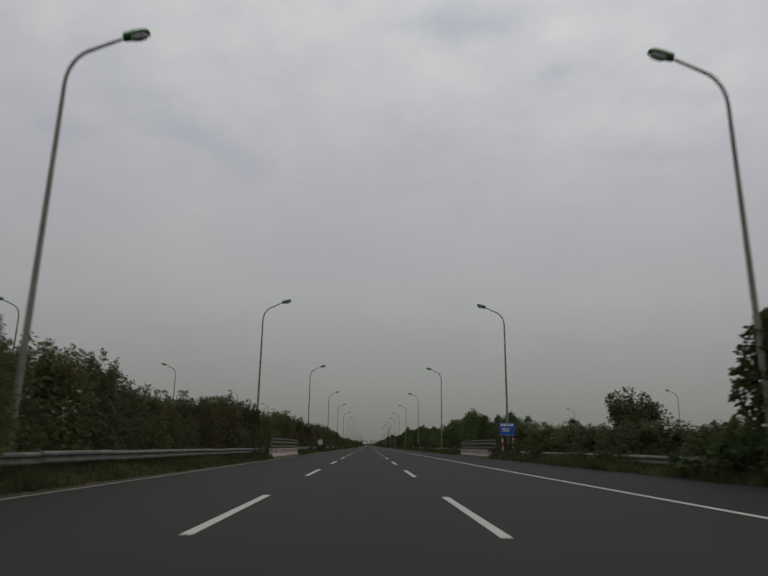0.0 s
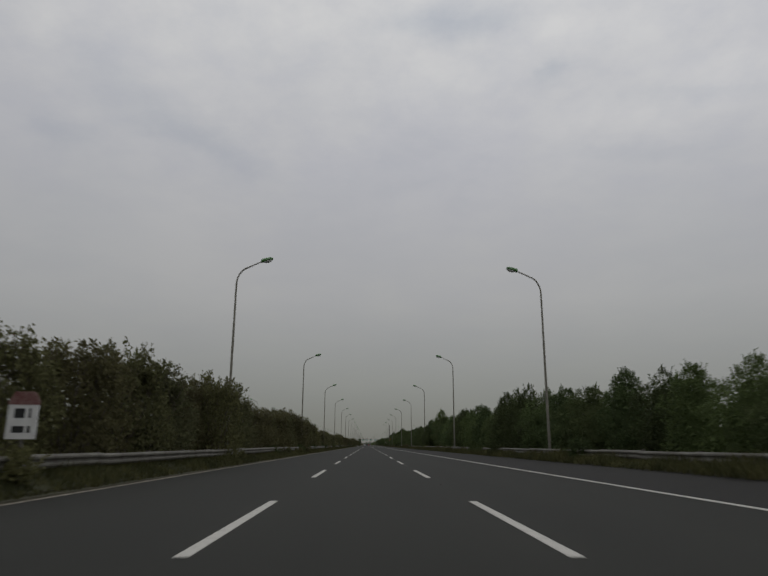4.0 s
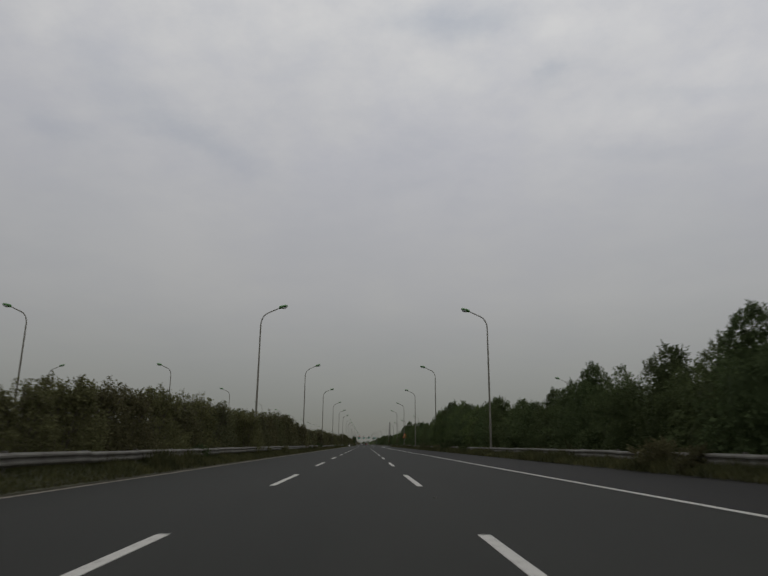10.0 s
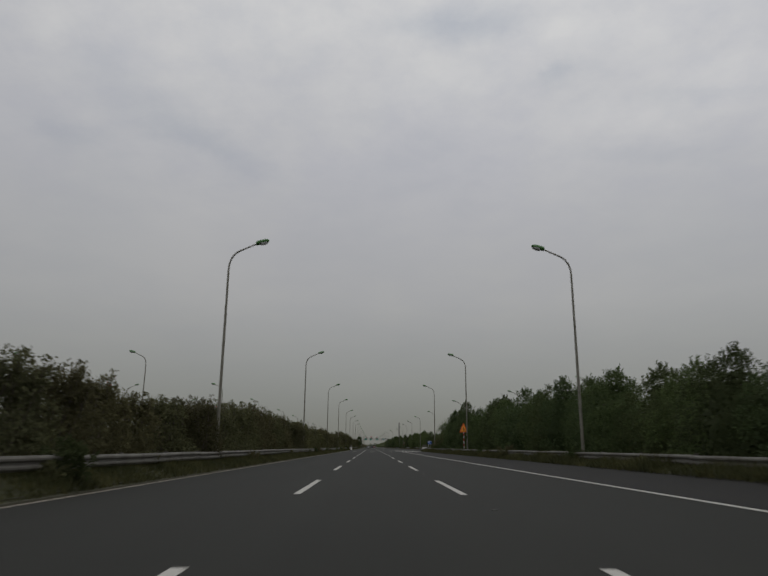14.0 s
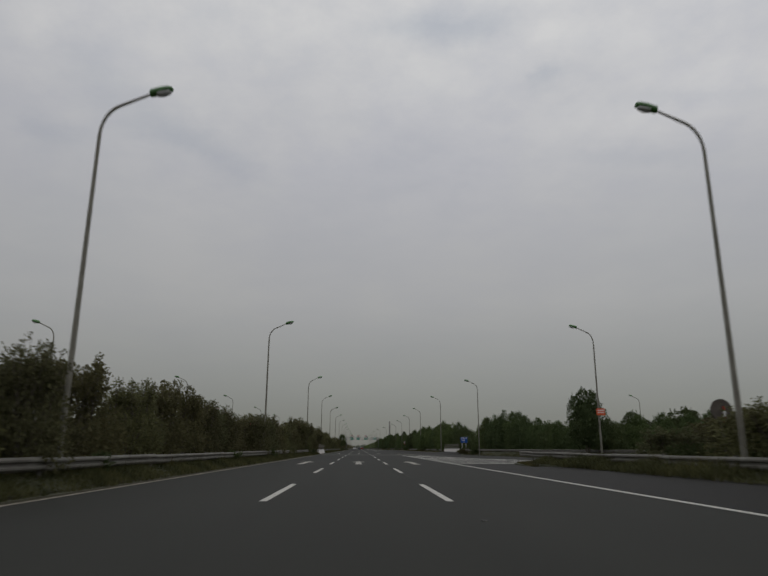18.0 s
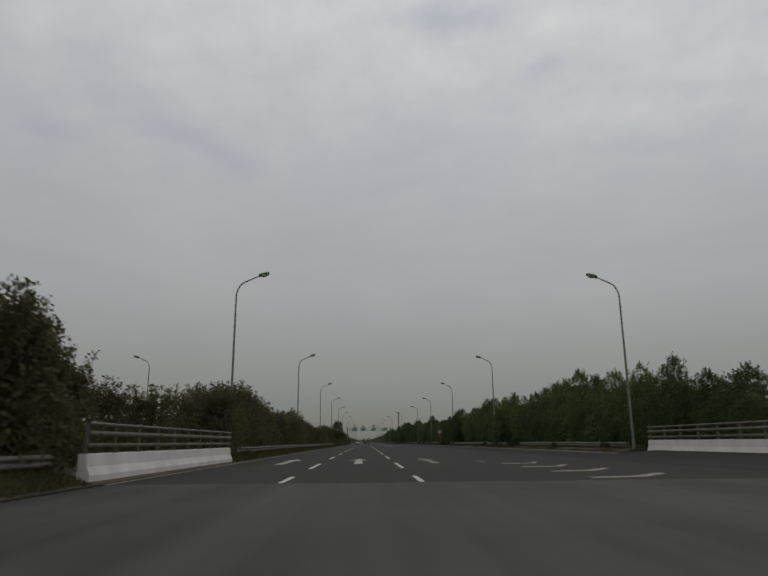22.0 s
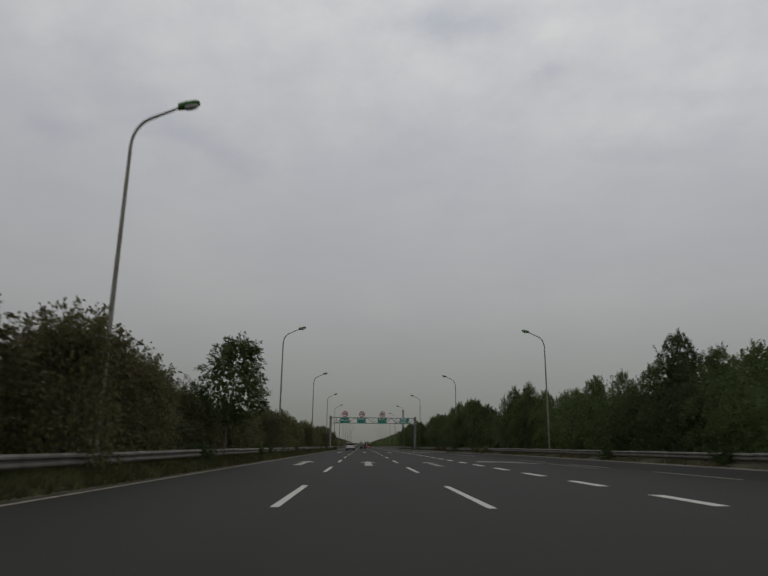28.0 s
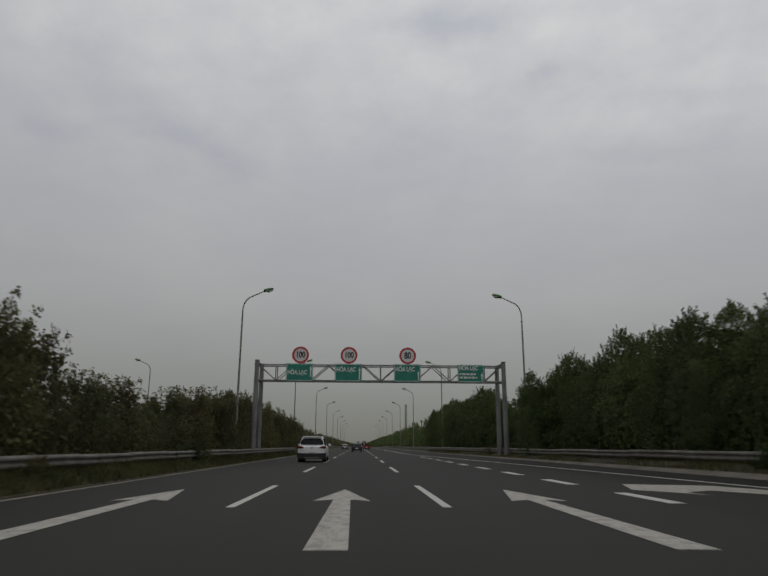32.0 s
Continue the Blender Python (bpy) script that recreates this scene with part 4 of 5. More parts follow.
def blossoms(seed, points, count, crown):
    """Small five-petalled flowers set on leaves of the crown."""
    r = np.random.default_rng(seed)
    edge = np.hypot(points[:, 0], points[:, 1]) + 0.3 * points[:, 2]
    outer_ = points[edge > np.quantile(edge, 0.8)]
    s = Shape()
    for q in r.integers(0, len(outer_), count):
        c = Vector(outer_[q])
        for k in range(5):
            e = Vector((math.cos(1.26 * k), math.sin(1.26 * k), 0.3)) * 0.08
            g = Vector((math.cos(1.26 * k + 0.6), math.sin(1.26 * k + 0.6), 0.1)) * 0.06
            s.face([c, c + g, c + e])
    part("blossom", s, M_FLOWER, crown, "pink blossoms")


def build_acacia(seed, radius, high, clumps, lean):
    tree = thing("acacia_tree", "dense dark green acacia tree with leaves to the ground", "tree", "acacia trees beside the road")
    part("trunk", trunk_shape(seed, 0.55, high, 0.11, 1), M_BARK, tree)
    v, f = billow_arrays(seed, radius, 0.5, high, clumps, 170, (0.145, 0.038), 110, 1500, lean)
    part("crown", quick_mesh("crown", v, f, M_LEAF), None, tree)
    PROTO_H[tree] = float(np.quantile(v[:, 2], 0.995))
    return tree


def build_shrub(seed, radius, high, limbs, openness, flowers):
    shrub = thing("median_shrub", "dull green oleander shrub with tufted tops on thin stems", "shrub", "shrubs on the median")
    v, f, twigs = tufted_arrays(seed, radius, 0.35, high, limbs, (0.14, 0.038), 2000, openness)
    s = Shape()
    for k, (a, b, c) in enumerate(twigs):
        thick = 0.034 if k % 6 == 0 else 0.015
        s.tube([a - np.array([0, 0, 0.25 if k % 6 == 0 else 0.0]), b, c], [thick, thick * 0.8, thick * 0.5], 5)
    part("branchwork", s, M_BARK, shrub, "thin grey-brown branches")
    crown = part("crown", quick_mesh("crown", v, f, M_SHRUB), None, shrub)
    PROTO_H[shrub] = float(np.quantile(v[:, 2], 0.993))
    if flowers:
        blossoms(seed, v[: len(v) // 3], flowers, crown)
    return shrub


def trunk_shape(seed, low, high, girth, stems=1):
    r = random.Random(seed)
    s = Shape()
    for k in range(stems):
        ang = 6.28 * k / stems + r.random()
        lean = 0.0 if stems == 1 else 0.35
        pts = [(0.12 * lean * math.cos(ang), 0.12 * lean * math.sin(ang), -0.25)]
        top = high * r.uniform(0.72, 0.88)
        for j in range(1, 6):
            z = top * j / 5
            pts.append((lean * z * 0.5 * math.cos(ang) + r.uniform(-0.07, 0.07), lean * z * 0.5 * math.sin(ang) + r.uniform(-0.07, 0.07), z))
        s.tube(pts, [girth * (1 - 0.17 * j) for j in range(6)], 6)
        for j in range(3):
            a, p = r.uniform(0, 6.28), pts[2 + j]
            e = (p[0] + 0.9 * math.cos(a), p[1] + 0.9 * math.sin(a), p[2] + 0.8)
            s.tube([p, ((p[0] + e[0]) / 2, (p[1] + e[1]) / 2, p[2] + 0.5), e], [girth * 0.5, girth * 0.35, girth * 0.15], 5)
    return s


# how tall the greenery stands, every nine metres along the road
RIGHT_H = [2.3, 2.3, 2.2, 2.1, 2.6, 2.6, 3.8, 4.2, 5.1, 5.0, 4.5, 3.6, 3.8, 4.5, 4.6, 5.2, 5.2, 4.7, 5.4, 5.2, 5.0, 4.6, 5.8, 5.1, 5.7, 4.5, 5.0, 4.8, 4.8, 4.7, 3.9, 4.3, 5.4, 4.9, 5.8, 6.2, 5.5, 4.8, 4.1, 4.7, 5.6, 5.7, 5.7, 5.8, 5.5, 5.8, 6.2, 5.3, 5.2, 5.1, 4.9, 4.8, 4.7, 4.6, 4.5, 4.3, 5.9, 6.5, 6.6, 5.0, 5.4, 6.5, 6.6, 6.6, 6.5, 6.5, 6.5, 6.5, 6.0, 6.4, 6.1, 5.8, 5.5, 5.2, 6.3, 7.2, 5.8, 6.2, 6.3, 6.9, 5.2, 7.4, 7.1, 6.5, 6.8, 6.5, 6.5, 6.5, 6.5, 6.5, 6.4, 6.3, 6.2]
LEFT_H = [4.0, 3.7, 3.7, 2.9, 4.0, 4.0, 3.5, 4.0, 4.6, 3.9, 3.7, 3.5, 4.2, 4.6, 4.7, 3.8, 4.4, 4.3, 4.4, 4.0, 4.5, 4.6, 3.5, 3.2, 3.7, 3.9, 3.9, 2.2, 3.5, 3.3, 3.7, 3.1, 3.8, 4.0, 4.0, 3.5, 3.1, 3.1, 3.1, 3.2, 3.3, 3.9, 3.7, 3.6, 3.5, 3.9, 3.6, 3.1, 3.9, 4.0, 4.1, 3.5, 3.6, 4.0, 3.9, 3.3, 4.5, 5.3, 4.3, 3.4, 4.3, 4.8, 4.9, 4.0, 4.1, 4.8, 4.8, 4.5, 3.8, 3.7, 3.5, 3.4, 4.1, 5.1, 4.5, 3.6, 3.3, 3.8, 4.2, 4.2, 3.7, 3.7, 4.3, 4.5, 2.9, 4.0, 4.6, 4.6, 4.6, 4.6, 4.6, 4.6, 4.6]
STEP_Y = [9.0 * k for k in range(93)]


def tall(side, y):
    return float(np.interp(y, STEP_Y, RIGHT_H if side > 0 else LEFT_H))


ACACIA_H = (6.0, 6.3, 5.8, 6.5, 6.0, 6.2, 5.6)
acacias = [build_acacia(11 + k, (2.15, 1.85, 2.4, 1.9, 2.2, 1.7, 2.5)[k], ACACIA_H[k], (26, 24, 28, 27, 25, 22, 30)[k], (0.1, -0.2, 0.0, 0.3, -0.1, 0.2, 0.0)[k]) for k in range(7)]
SHRUB_H = (4.0, 4.3, 3.8, 4.2, 4.0, 4.4)
shrubs = [build_shrub(41 + k, (1.95, 1.7, 2.1, 1.8, 2.0, 1.75)[k], SHRUB_H[k], (15, 12, 17, 14, 16, 11)[k], (0.05, 0.30, 0.0, 0.15, 0.05, 0.35)[k], 5 if k == 1 else 0) for k in range(6)]
used = set()


def set_out(proto, m):
    """The first use moves the thing itself, later ones a copy of it."""
    if proto not in used:
        used.add(proto)
        proto.matrix_basis = m
        return proto
    return copy_thing(proto, m @ Matrix.Diagonal((1 / proto.scale.x, 1 / proto.scale.y, 1 / proto.scale.z, 1)))


def plant(proto, x, y, height, fat=1.0, z=0.06):
    s = height / PROTO_H[proto]
    w = fat * (0.45 + 0.55 * s)
    m = pose(x, y, z, 0, 0, rng.uniform(0, 360)) @ Matrix.Diagonal((w, w * rng.uniform(0.88, 1.12), s, 1))
    return set_out(proto, m)


def tree_x(y):
    return float(np.interp(y, [0, 430, 462, 490, 520, 545, 590, 700, 735, 772, 810], [12.2, 12.2, 30, 24.5, 22.8, 19.6, 18.2, 17.6, 15.2, 13.2, 12.2]))


# right-hand row
y = -8.0
while y < 832:
    h = tall(1, y) * rng.uniform(0.90, 1.07) - 0.2
    free = 43 < y < 62 or 421.5 < y < 463 or 394.5 < y < 400.5 or 527.3 < y < 536 or 707.5 < y < 720.5
    if not free:
        if 462 < y < 502:
            plant(acacias[int(rng.integers(6))], tree_x(y) + rng.uniform(-0.4, 0.8), y, h * 0.97, 1.05, 0.2)
        elif y < 43:
            plant(shrubs[int(rng.integers(6))], 11.6 + rng.uniform(-0.3, 1.2), y, h, 1.4)
        else:
            plant(acacias[int(rng.integers(7))], tree_x(y) + rng.uniform(-0.35, 0.7) + (3.2 if 771 < y < 786.5 else 0.0), y, h, 1.0, 0.25)
    y += rng.uniform(2.9, 4.1)
plant(shrubs[0], 12.3, 26.0, 3.55, 1.0)
plant(shrubs[2], -9.1, 518.9, 4.6, 0.95, 0.3)
plant(shrubs[4], -8.7, 521.6, 3.4, 0.8, 0.3)
plant(shrubs[0], -10.2, 528.5, 3.3, 1.0, 0.2)
plant(shrubs[3], -10.0, 534.0, 3.5, 1.0, 0.2)
for k, (x, y, h) in enumerate(((11.9, 425.6, 3.0), (13.8, 428.4, 2.7), (12.3, 430.6, 2.2), (15.6, 431.5, 2.9), (14.4, 434.6, 2.3), (17.6, 435.6, 2.8), (16.2, 439.4, 2.2), (19.6, 441.6, 2.4), (12.0, 435.6, 1.6))):
    plant(shrubs[(k * 5 + 2) % 6], x, y, h, 1.15, 0.2)
plant(acacias[3], 12.6, 199.6, 6.9, 0.8)
plant(acacias[1], 12.9, 409.5, 7.2, 0.95)
plant(acacias[0], 12.7, 419.6, 5.2, 0.85)
plant(acacias[4], 12.4, 423.0, 3.6, 0.75)
plant(acacias[2], 16.8, 710.2, 7.3, 0.85, 0.25)
plant(acacias[4], 17.4, 706.0, 7.4, 0.9, 0.25)
for x, y, h in ((15.6, 65.5, 4.4), (16.4, 69.4, 4.7), (15.9, 73.8, 4.6), (17.9, 67.6, 4.2)):
    plant(acacias[int(x * 10) % 7], x, y, h, 0.9, 0.2)
bare = thing("bare_shrub", "thin half-bare shrub with upright grey twigs", "shrub")
r = np.random.default_rng(301)
sticks, tips = Shape(), []
for k in range(16):
    a, far, rise = k * 2.4, r.uniform(0.2, 1.3), r.uniform(2.2, 3.7)
    fork = np.array([0.5 * far * math.cos(a), 0.5 * far * math.sin(a), rise * 0.5])
    sticks.tube([(0.08 * math.cos(a), 0.08 * math.sin(a), -0.3), tuple(fork * 0.55 + np.array([0, 0, 0.1])), tuple(fork)], [0.034, 0.028, 0.022], 5)
    for j in range(5):
        b = a + r.normal(0, 0.7)
        end = fork + np.array([0.45 * far * math.cos(b), 0.45 * far * math.sin(b), (rise - fork[2]) * r.uniform(0.5, 1.0)])
        sticks.tube([tuple(fork), tuple((fork + end) / 2 + r.normal(0, 0.05, 3)), tuple(end)], [0.018, 0.014, 0.006], 4)
        tips += [fork + (end - fork) * g + r.normal(0, 0.06, 3) for g in r.uniform(0.2, 1.0, 7)]
part("branchwork", sticks, M_BARK, bare, "bare grey twigs")
tips = np.array(tips)
d = unit(r.normal(0, 1, tips.shape) + np.array([0, 0, 0.4]))
v, f = blades(tips, d, unit(np.cross(d, r.normal(0, 1, tips.shape))), r.uniform(0.05, 0.09, len(tips)), r.uniform(0.015, 0.025, len(tips)), 0.2)
part("crown", quick_mesh("crown", v, f, M_ROUND), None, bare, "few small leaves")
bare.matrix_basis = pose(16.4, 716.6, 0.3)
# median row
y = -8.0
while y < 832:
    h = tall(-1, y) * rng.uniform(0.88, 1.09) - 0.25
    if not (46.5 < y < 55 or 522 < y < 537 or 100.5 < y < 104.0):
        plant(shrubs[int(rng.integers(6))], -9.4 + rng.uniform(-0.5, 0.2), y, h, 0.93, 0.3)
    y += rng.uniform(2.6, 3.7)
# shrubs grown up in front of the lamp poles on the median
for k, y in enumerate(LAMP_Y):
    if -30 < y < 810:
        plant(shrubs[(k * 2 + 1) % 5], LAMP_LEFT - 0.38, y - 1.2, min(4.2, tall(-1, y) * 0.89), 0.64, 0.3)


def thicket(name, label, spots, mat, kind, seed, near=False):
    """Many trees joined in one mesh, for the rows behind and far off."""
    if near:
        protos = [crown_arrays(seed + k, 2.2, 0.4, 6.0, kind, 90, 5, (0.30, 0.085), 0.6, 0.5, 330) for k in range(4)]
    else:
        protos = [crown_arrays(seed + k, 2.2, 0.4, 6.0, kind, 40, 5, (0.40, 0.12), 0.7, 0.6, 90) for k in range(4)]
    vs, fs, base = [], [], 0
    for x, y, h in spots:
        v, f = protos[int(rng.integers(4))]
        s, w, a = h / 6.0, 0.6 + 0.5 * h / 6.0, rng.uniform(0, 6.28)
        c, d = math.cos(a), math.sin(a)
        q = np.stack([w * (v[:, 0] * c - v[:, 1] * d) + x, w * (v[:, 0] * d + v[:, 1] * c) + y, v[:, 2] * s], 1)
        vs.append(q)
        fs.append(f + base)
        base += len(v)
    return tagged(new(name, quick_mesh(name, np.concatenate(vs), np.concatenate(fs), mat)), label, "trees", kind="stuff")


def spots(x_of, y0, y1, step, h_of, wide):
    out, y = [], y0
    while y < y1:
        out.append((x_of(y) + rng.uniform(-wide, wide), y, h_of(y) * rng.uniform(0.75, 1.0)))
        y += step * rng.uniform(0.75, 1.25)
    return out


thicket("far_woods", "second row of dark green acacia trees behind the first", [p for p in spots(lambda y: tree_x(y) + 4.2, 78, 832, 4.3, lambda y: tall(1, y) * (0.72 if 462 < y < 502 else 0.93), 0.8) if not (419 < p[1] < 466 or 516 < p[1] < 543 or 714 < p[1] < 730)], M_LEAF, "cone", 71, True)
thicket("far_woods", "third line of trees screening the fields", [p for p in spots(lambda y: tree_x(y) + 8.5, 84, 832, 6.0, lambda y: tall(1, y) * (0.68 if 462 < y < 502 else 0.92), 1.2) if not (416 < p[1] < 470 or 514 < p[1] < 545 or 720 < p[1] < 741)], M_LEAF, "oval", 81, True)
thicket("far_scrub", "inner scrub of the median", [p for p in spots(lambda y: -13.2, -8, 832, 4.2, lambda y: tall(-1, y) * 0.80, 1.0) if not (44 < p[1] < 57 or 520 < p[1] < 539)], M_SHRUB, "dome", 91, True)
thicket("far_scrub", "low scrub on the far side of the median", spots(lambda y: -21.5, -8, 832, 5.0, lambda y: 2.6, 1.5), M_SHRUB, "dome", 95, True)
thicket("far_woods", "distant trees along the right of the motorway", spots(lambda y: 13.2, 834, 1750, 4.2, lambda y: 5.9, 0.6) + spots(lambda y: 18.0, 834, 1500, 6.0, lambda y: 6.0, 1.5), M_LEAF, "cone", 101)
thicket("far_scrub", "distant shrubs along the median", spots(lambda y: -9.8, 834, 1750, 3.8, lambda y: 3.9, 0.5) + spots(lambda y: -14.0, 834, 1500, 5.5, lambda y: 4.0, 1.5), M_SHRUB, "dome", 111)
thicket("far_woods", "tree line where the motorway ends in the distance", [(float(x), 2050.0 + float(rng.uniform(-20, 20)), float(rng.uniform(7, 11))) for x in np.linspace(-260, 260, 110)], M_ROUND, "oval", 115)
thicket("far_woods", "hazy tree line far across the fields", spots(lambda y: 120, 0, 1500, 9, lambda y: 7.0, 25) + spots(lambda y: -95, -20, 1500, 9, lambda y: 7.0, 20), M_ROUND, "oval", 121)

# single trees in the gaps
def build_field_tree(seed, radius, high):
    """A round-headed tree: bare trunk, forked limbs, separate leafy heads."""
    tree = thing("field_tree", "broad round-crowned dark tree in the field", "tree", "field trees")
    part("trunk", trunk_shape(seed, 2.0, high, 0.17, 2), M_BARK, tree)
    v, f = billow_arrays(seed, radius, 1.7, high, 22, 210, (0.20, 0.065), 30, 1100, 0.0, True)
    part("crown", quick_mesh("crown", v, f, M_ROUND), None, tree)
    return tree


round_trees = [build_field_tree(131, 2.7, 7.0), build_field_tree(133, 2.4, 7.0)]
for tree in round_trees:
    PROTO_H[tree] = 7.0
for k, (x, y, h, fat) in enumerate(((23.4, 477, 7.1, 0.78), (47, 108, 7.0, 0.85), (55, 133, 8.3, 0.85), (43.5, 132, 7.2, 0.8), (60, 100, 6.0, 1.0), (36, 481, 5.5, 1.0), (33, 488, 5.5, 0.72), (44, 500, 5.4, 1.2), (49, 520, 6.0, 1.3), (60, 560, 7.0, 1.4), (33, 455, 3.4, 1.0), (26, 446, 2.6, 0.9))):
    plant(round_trees[k % 2], x, y, h, fat, -0.2)
lone = thing("roadside_tree", "young slender tree with drooping leaves beside the barrier", "tree")
part("trunk", trunk_shape(151, 2.0, 6.2, 0.09, 1), M_BARK, lone)
v, f = crown_arrays(151, 1.38, 2.0, 6.35, "oval", 470, 13, (0.20, 0.027), 0.5, 0.0, 900, -0.15)
part("crown", quick_mesh("crown", v, f, M_ROUND), None, lone)
lone.matrix_basis = pose(-7.3, 670.6, 0.1) @ Matrix.Rotation(radians(5), 4, "Y") @ Matrix.Rotation(radians(40), 4, "Z")

# acacias that hide the feet of some lamp poles
for k, (y, h) in enumerate(((201.3, 4.1), (313.2, 5.1), (579.6, 4.5), (617.9, 5.4), (731.8, 5.7), (770.1, 5.6))):
    plant(acacias[(k * 3 + 2) % 7], pole_x(y) + 0.3, y + SHIFT.get(y, 0.2) - 1.1, h, 0.78, 0.2)

# closer planting where the merging lane ends and beside the gap
for k, y in enumerate(np.arange(726.0, 800.0, 3.7)):
    plant(acacias[(k * 2 + 1) % 7], tree_x(y) + 0.5 + (3.2 if 771 < y < 786.5 else 0.0), y, tall(1, y) * 0.96 - 0.2, 0.85, 0.25)
for k, (x, y, h) in enumerate(((17.0, 722.4, 5.6), (17.1, 711.0, 6.3), (17.6, 708.6, 6.6))):
    plant(acacias[k + 3], x, y, h, 0.78, 0.25)

plant(shrubs[2], -8.15, 539.9, 3.8, 0.7, 0.3)

# creepers climbing the first lamp pole and hanging over the barrier
v, f = crown_arrays(161, 0.75, 0.0, 4.3, "dome", 260, 12, (0.14, 0.055), 0.3, 0.35, 1400, 0.0)
tagged(new("creeper", quick_mesh("creeper", v, f, M_ROUND)), "leafy creeper climbing a lamp pole", "creeper").matrix_basis = pose(9.95, 11.9, 0.06)
for k, (x, y, s) in enumerate(((10.1, 16, 0.8), (10.2, 22, 0.9), (10.3, 27.5, 0.75), (10.2, 33, 1.0), (10.3, 38.5, 0.9), (10.3, 44.2, 1.0), (10.4, 6, 0.9), (10.35, 13.2, 1.45), (-7.7, 44.6, 0.7))):
    v, f = crown_arrays(170 + k, 1.15, 0.0, 1.25, "dome", 150, 12, (0.12, 0.045), 0.3, 0.35, 800, 0.2)
    tagged(new("creeper", quick_mesh("creeper", v, f, M_ROUND)), "low leafy creeper spilling over the barrier", "creeper", "creepers on the barrier").matrix_basis = pose(x, y, 0.04) @ Matrix.Diagonal((s, 1.7 * s, s, 1))


# ---------------------------------------------------------------- grass
def grass(name, label, x_lo, x_hi, y0, y1, per_metre, tallness, z, seed, out=1, rise=0.5):
    r = np.random.default_rng(seed)
    y = r.uniform(y0, y1, int((y1 - y0) * per_metre))
    for a, b in BRIDGES:
        y = y[(y < a - 0.2) | (y > b + 0.2)]
    n = len(y)
    lo, hi = np.array([x_lo(q) for q in y]), np.array([x_hi(q) for q in y])
    x = lo + (hi - lo) * r.uniform(0, 1, n)
    lump = 0.55 + 0.45 * np.sin(y * 0.9 + 2 * np.sin(y * 0.13)) * np.sin(y * 0.37 + 1.0) + r.uniform(0, 0.35, n)
    h = tallness * np.clip(lump, 0.25, 1.4) * r.uniform(0.35, 1.1, n)
    a, lean = r.uniform(0, 6.28, n), r.uniform(0.2, 1.1, n)
    w = r.uniform(0.008, 0.02, n)
    p = np.stack([x, y, z + rise * np.clip((x - lo) / (hi - lo) if out > 0 else (hi - x) / (hi - lo), 0, 0.6)], 1)
    d = np.stack([np.cos(a) * lean * h, np.sin(a) * lean * h, h], 1)
    s = np.stack([-np.sin(a) * w, np.cos(a) * w, np.zeros(n)], 1)
    v = np.stack([p - s * 1.3, p + s * 1.3, p + d], 1).reshape(-1, 3)
    return tagged(new(name, quick_mesh(name, v, np.arange(len(v)).reshape(-1, 3), M_GRASS)), label, "grass", kind="stuff")


grass("grass", "uneven weeds along the median kerb", lambda y: -7.9, lambda y: KERB_X - 0.02, -5, 800, 420, 0.30, 0.04, 5, -1, 0.6)
grass("grass", "tall pale grass tufts before the median barrier", lambda y: -7.2, lambda y: -6.65, 250.5, 256.5, 260, 0.75, 0.12, 25, -1, 0.4)
grass("grass", "dry grass on the right verge", lambda y: 8.85, lambda y: 10.3, -5, 440, 460, 0.42, 0.27, 6, 1, 0.4)
grass("grass", "grass on the nose between the roads", lambda y: 9.5 + max(0.0, y - 447) * 0.14, lambda y: 11.0 + (y - 440) * 0.28, 446, 455.5, 620, 0.24, 0.10, 8, 1, 0.3)
grass("grass", "dry grass at the root of the nose", lambda y: 8.9 + max(0.0, y - 439) * 0.08, lambda y: 11.2, 434, 447, 700, 0.30, 0.27, 14, 1, 0.45)
grass("grass", "short grass beside the merging lane", lambda y: edge_x(y), lambda y: edge_x(y) + 2.2, 541, 810, 420, 0.22, 0.27, 9, 1, 0.4)

grass("grass", "rough grass round the joining road", lambda y: float(np.interp(y, [455, 490, 518], [28.2, 20.9, 17.5])), lambda y: float(np.interp(y, [455, 490, 518], [30.6, 23.2, 19.6])), 455, 519.5, 420, 0.34, 0.1, 12, 1, 0.5)


weeds = []
for k in range(4):
    w = thing("weed_clump", "leafy weed clump growing through the barrier", "weed", "weeds along the barriers")
    v, f = crown_arrays(210 + k, 0.42, 0.0, (0.8, 1.05, 0.7, 0.95)[k], "dome", 70, 9, (0.13, 0.026), 0.34, 0.0, 160, 1.2)
    part("leaves", quick_mesh("leaves", v, f, M_ROUND if k % 2 else M_SHRUB), None, w)
    part("stalk", Shape().tube([(0, 0, -0.2), (0.02, 0.01, 0.3), (0.05, 0.0, 0.6)], [0.014, 0.012, 0.006], 5).tube([(0.03, 0, -0.2), (-0.06, 0.05, 0.5)], [0.012, 0.006], 5), M_BARK, w)
    weeds.append(w)
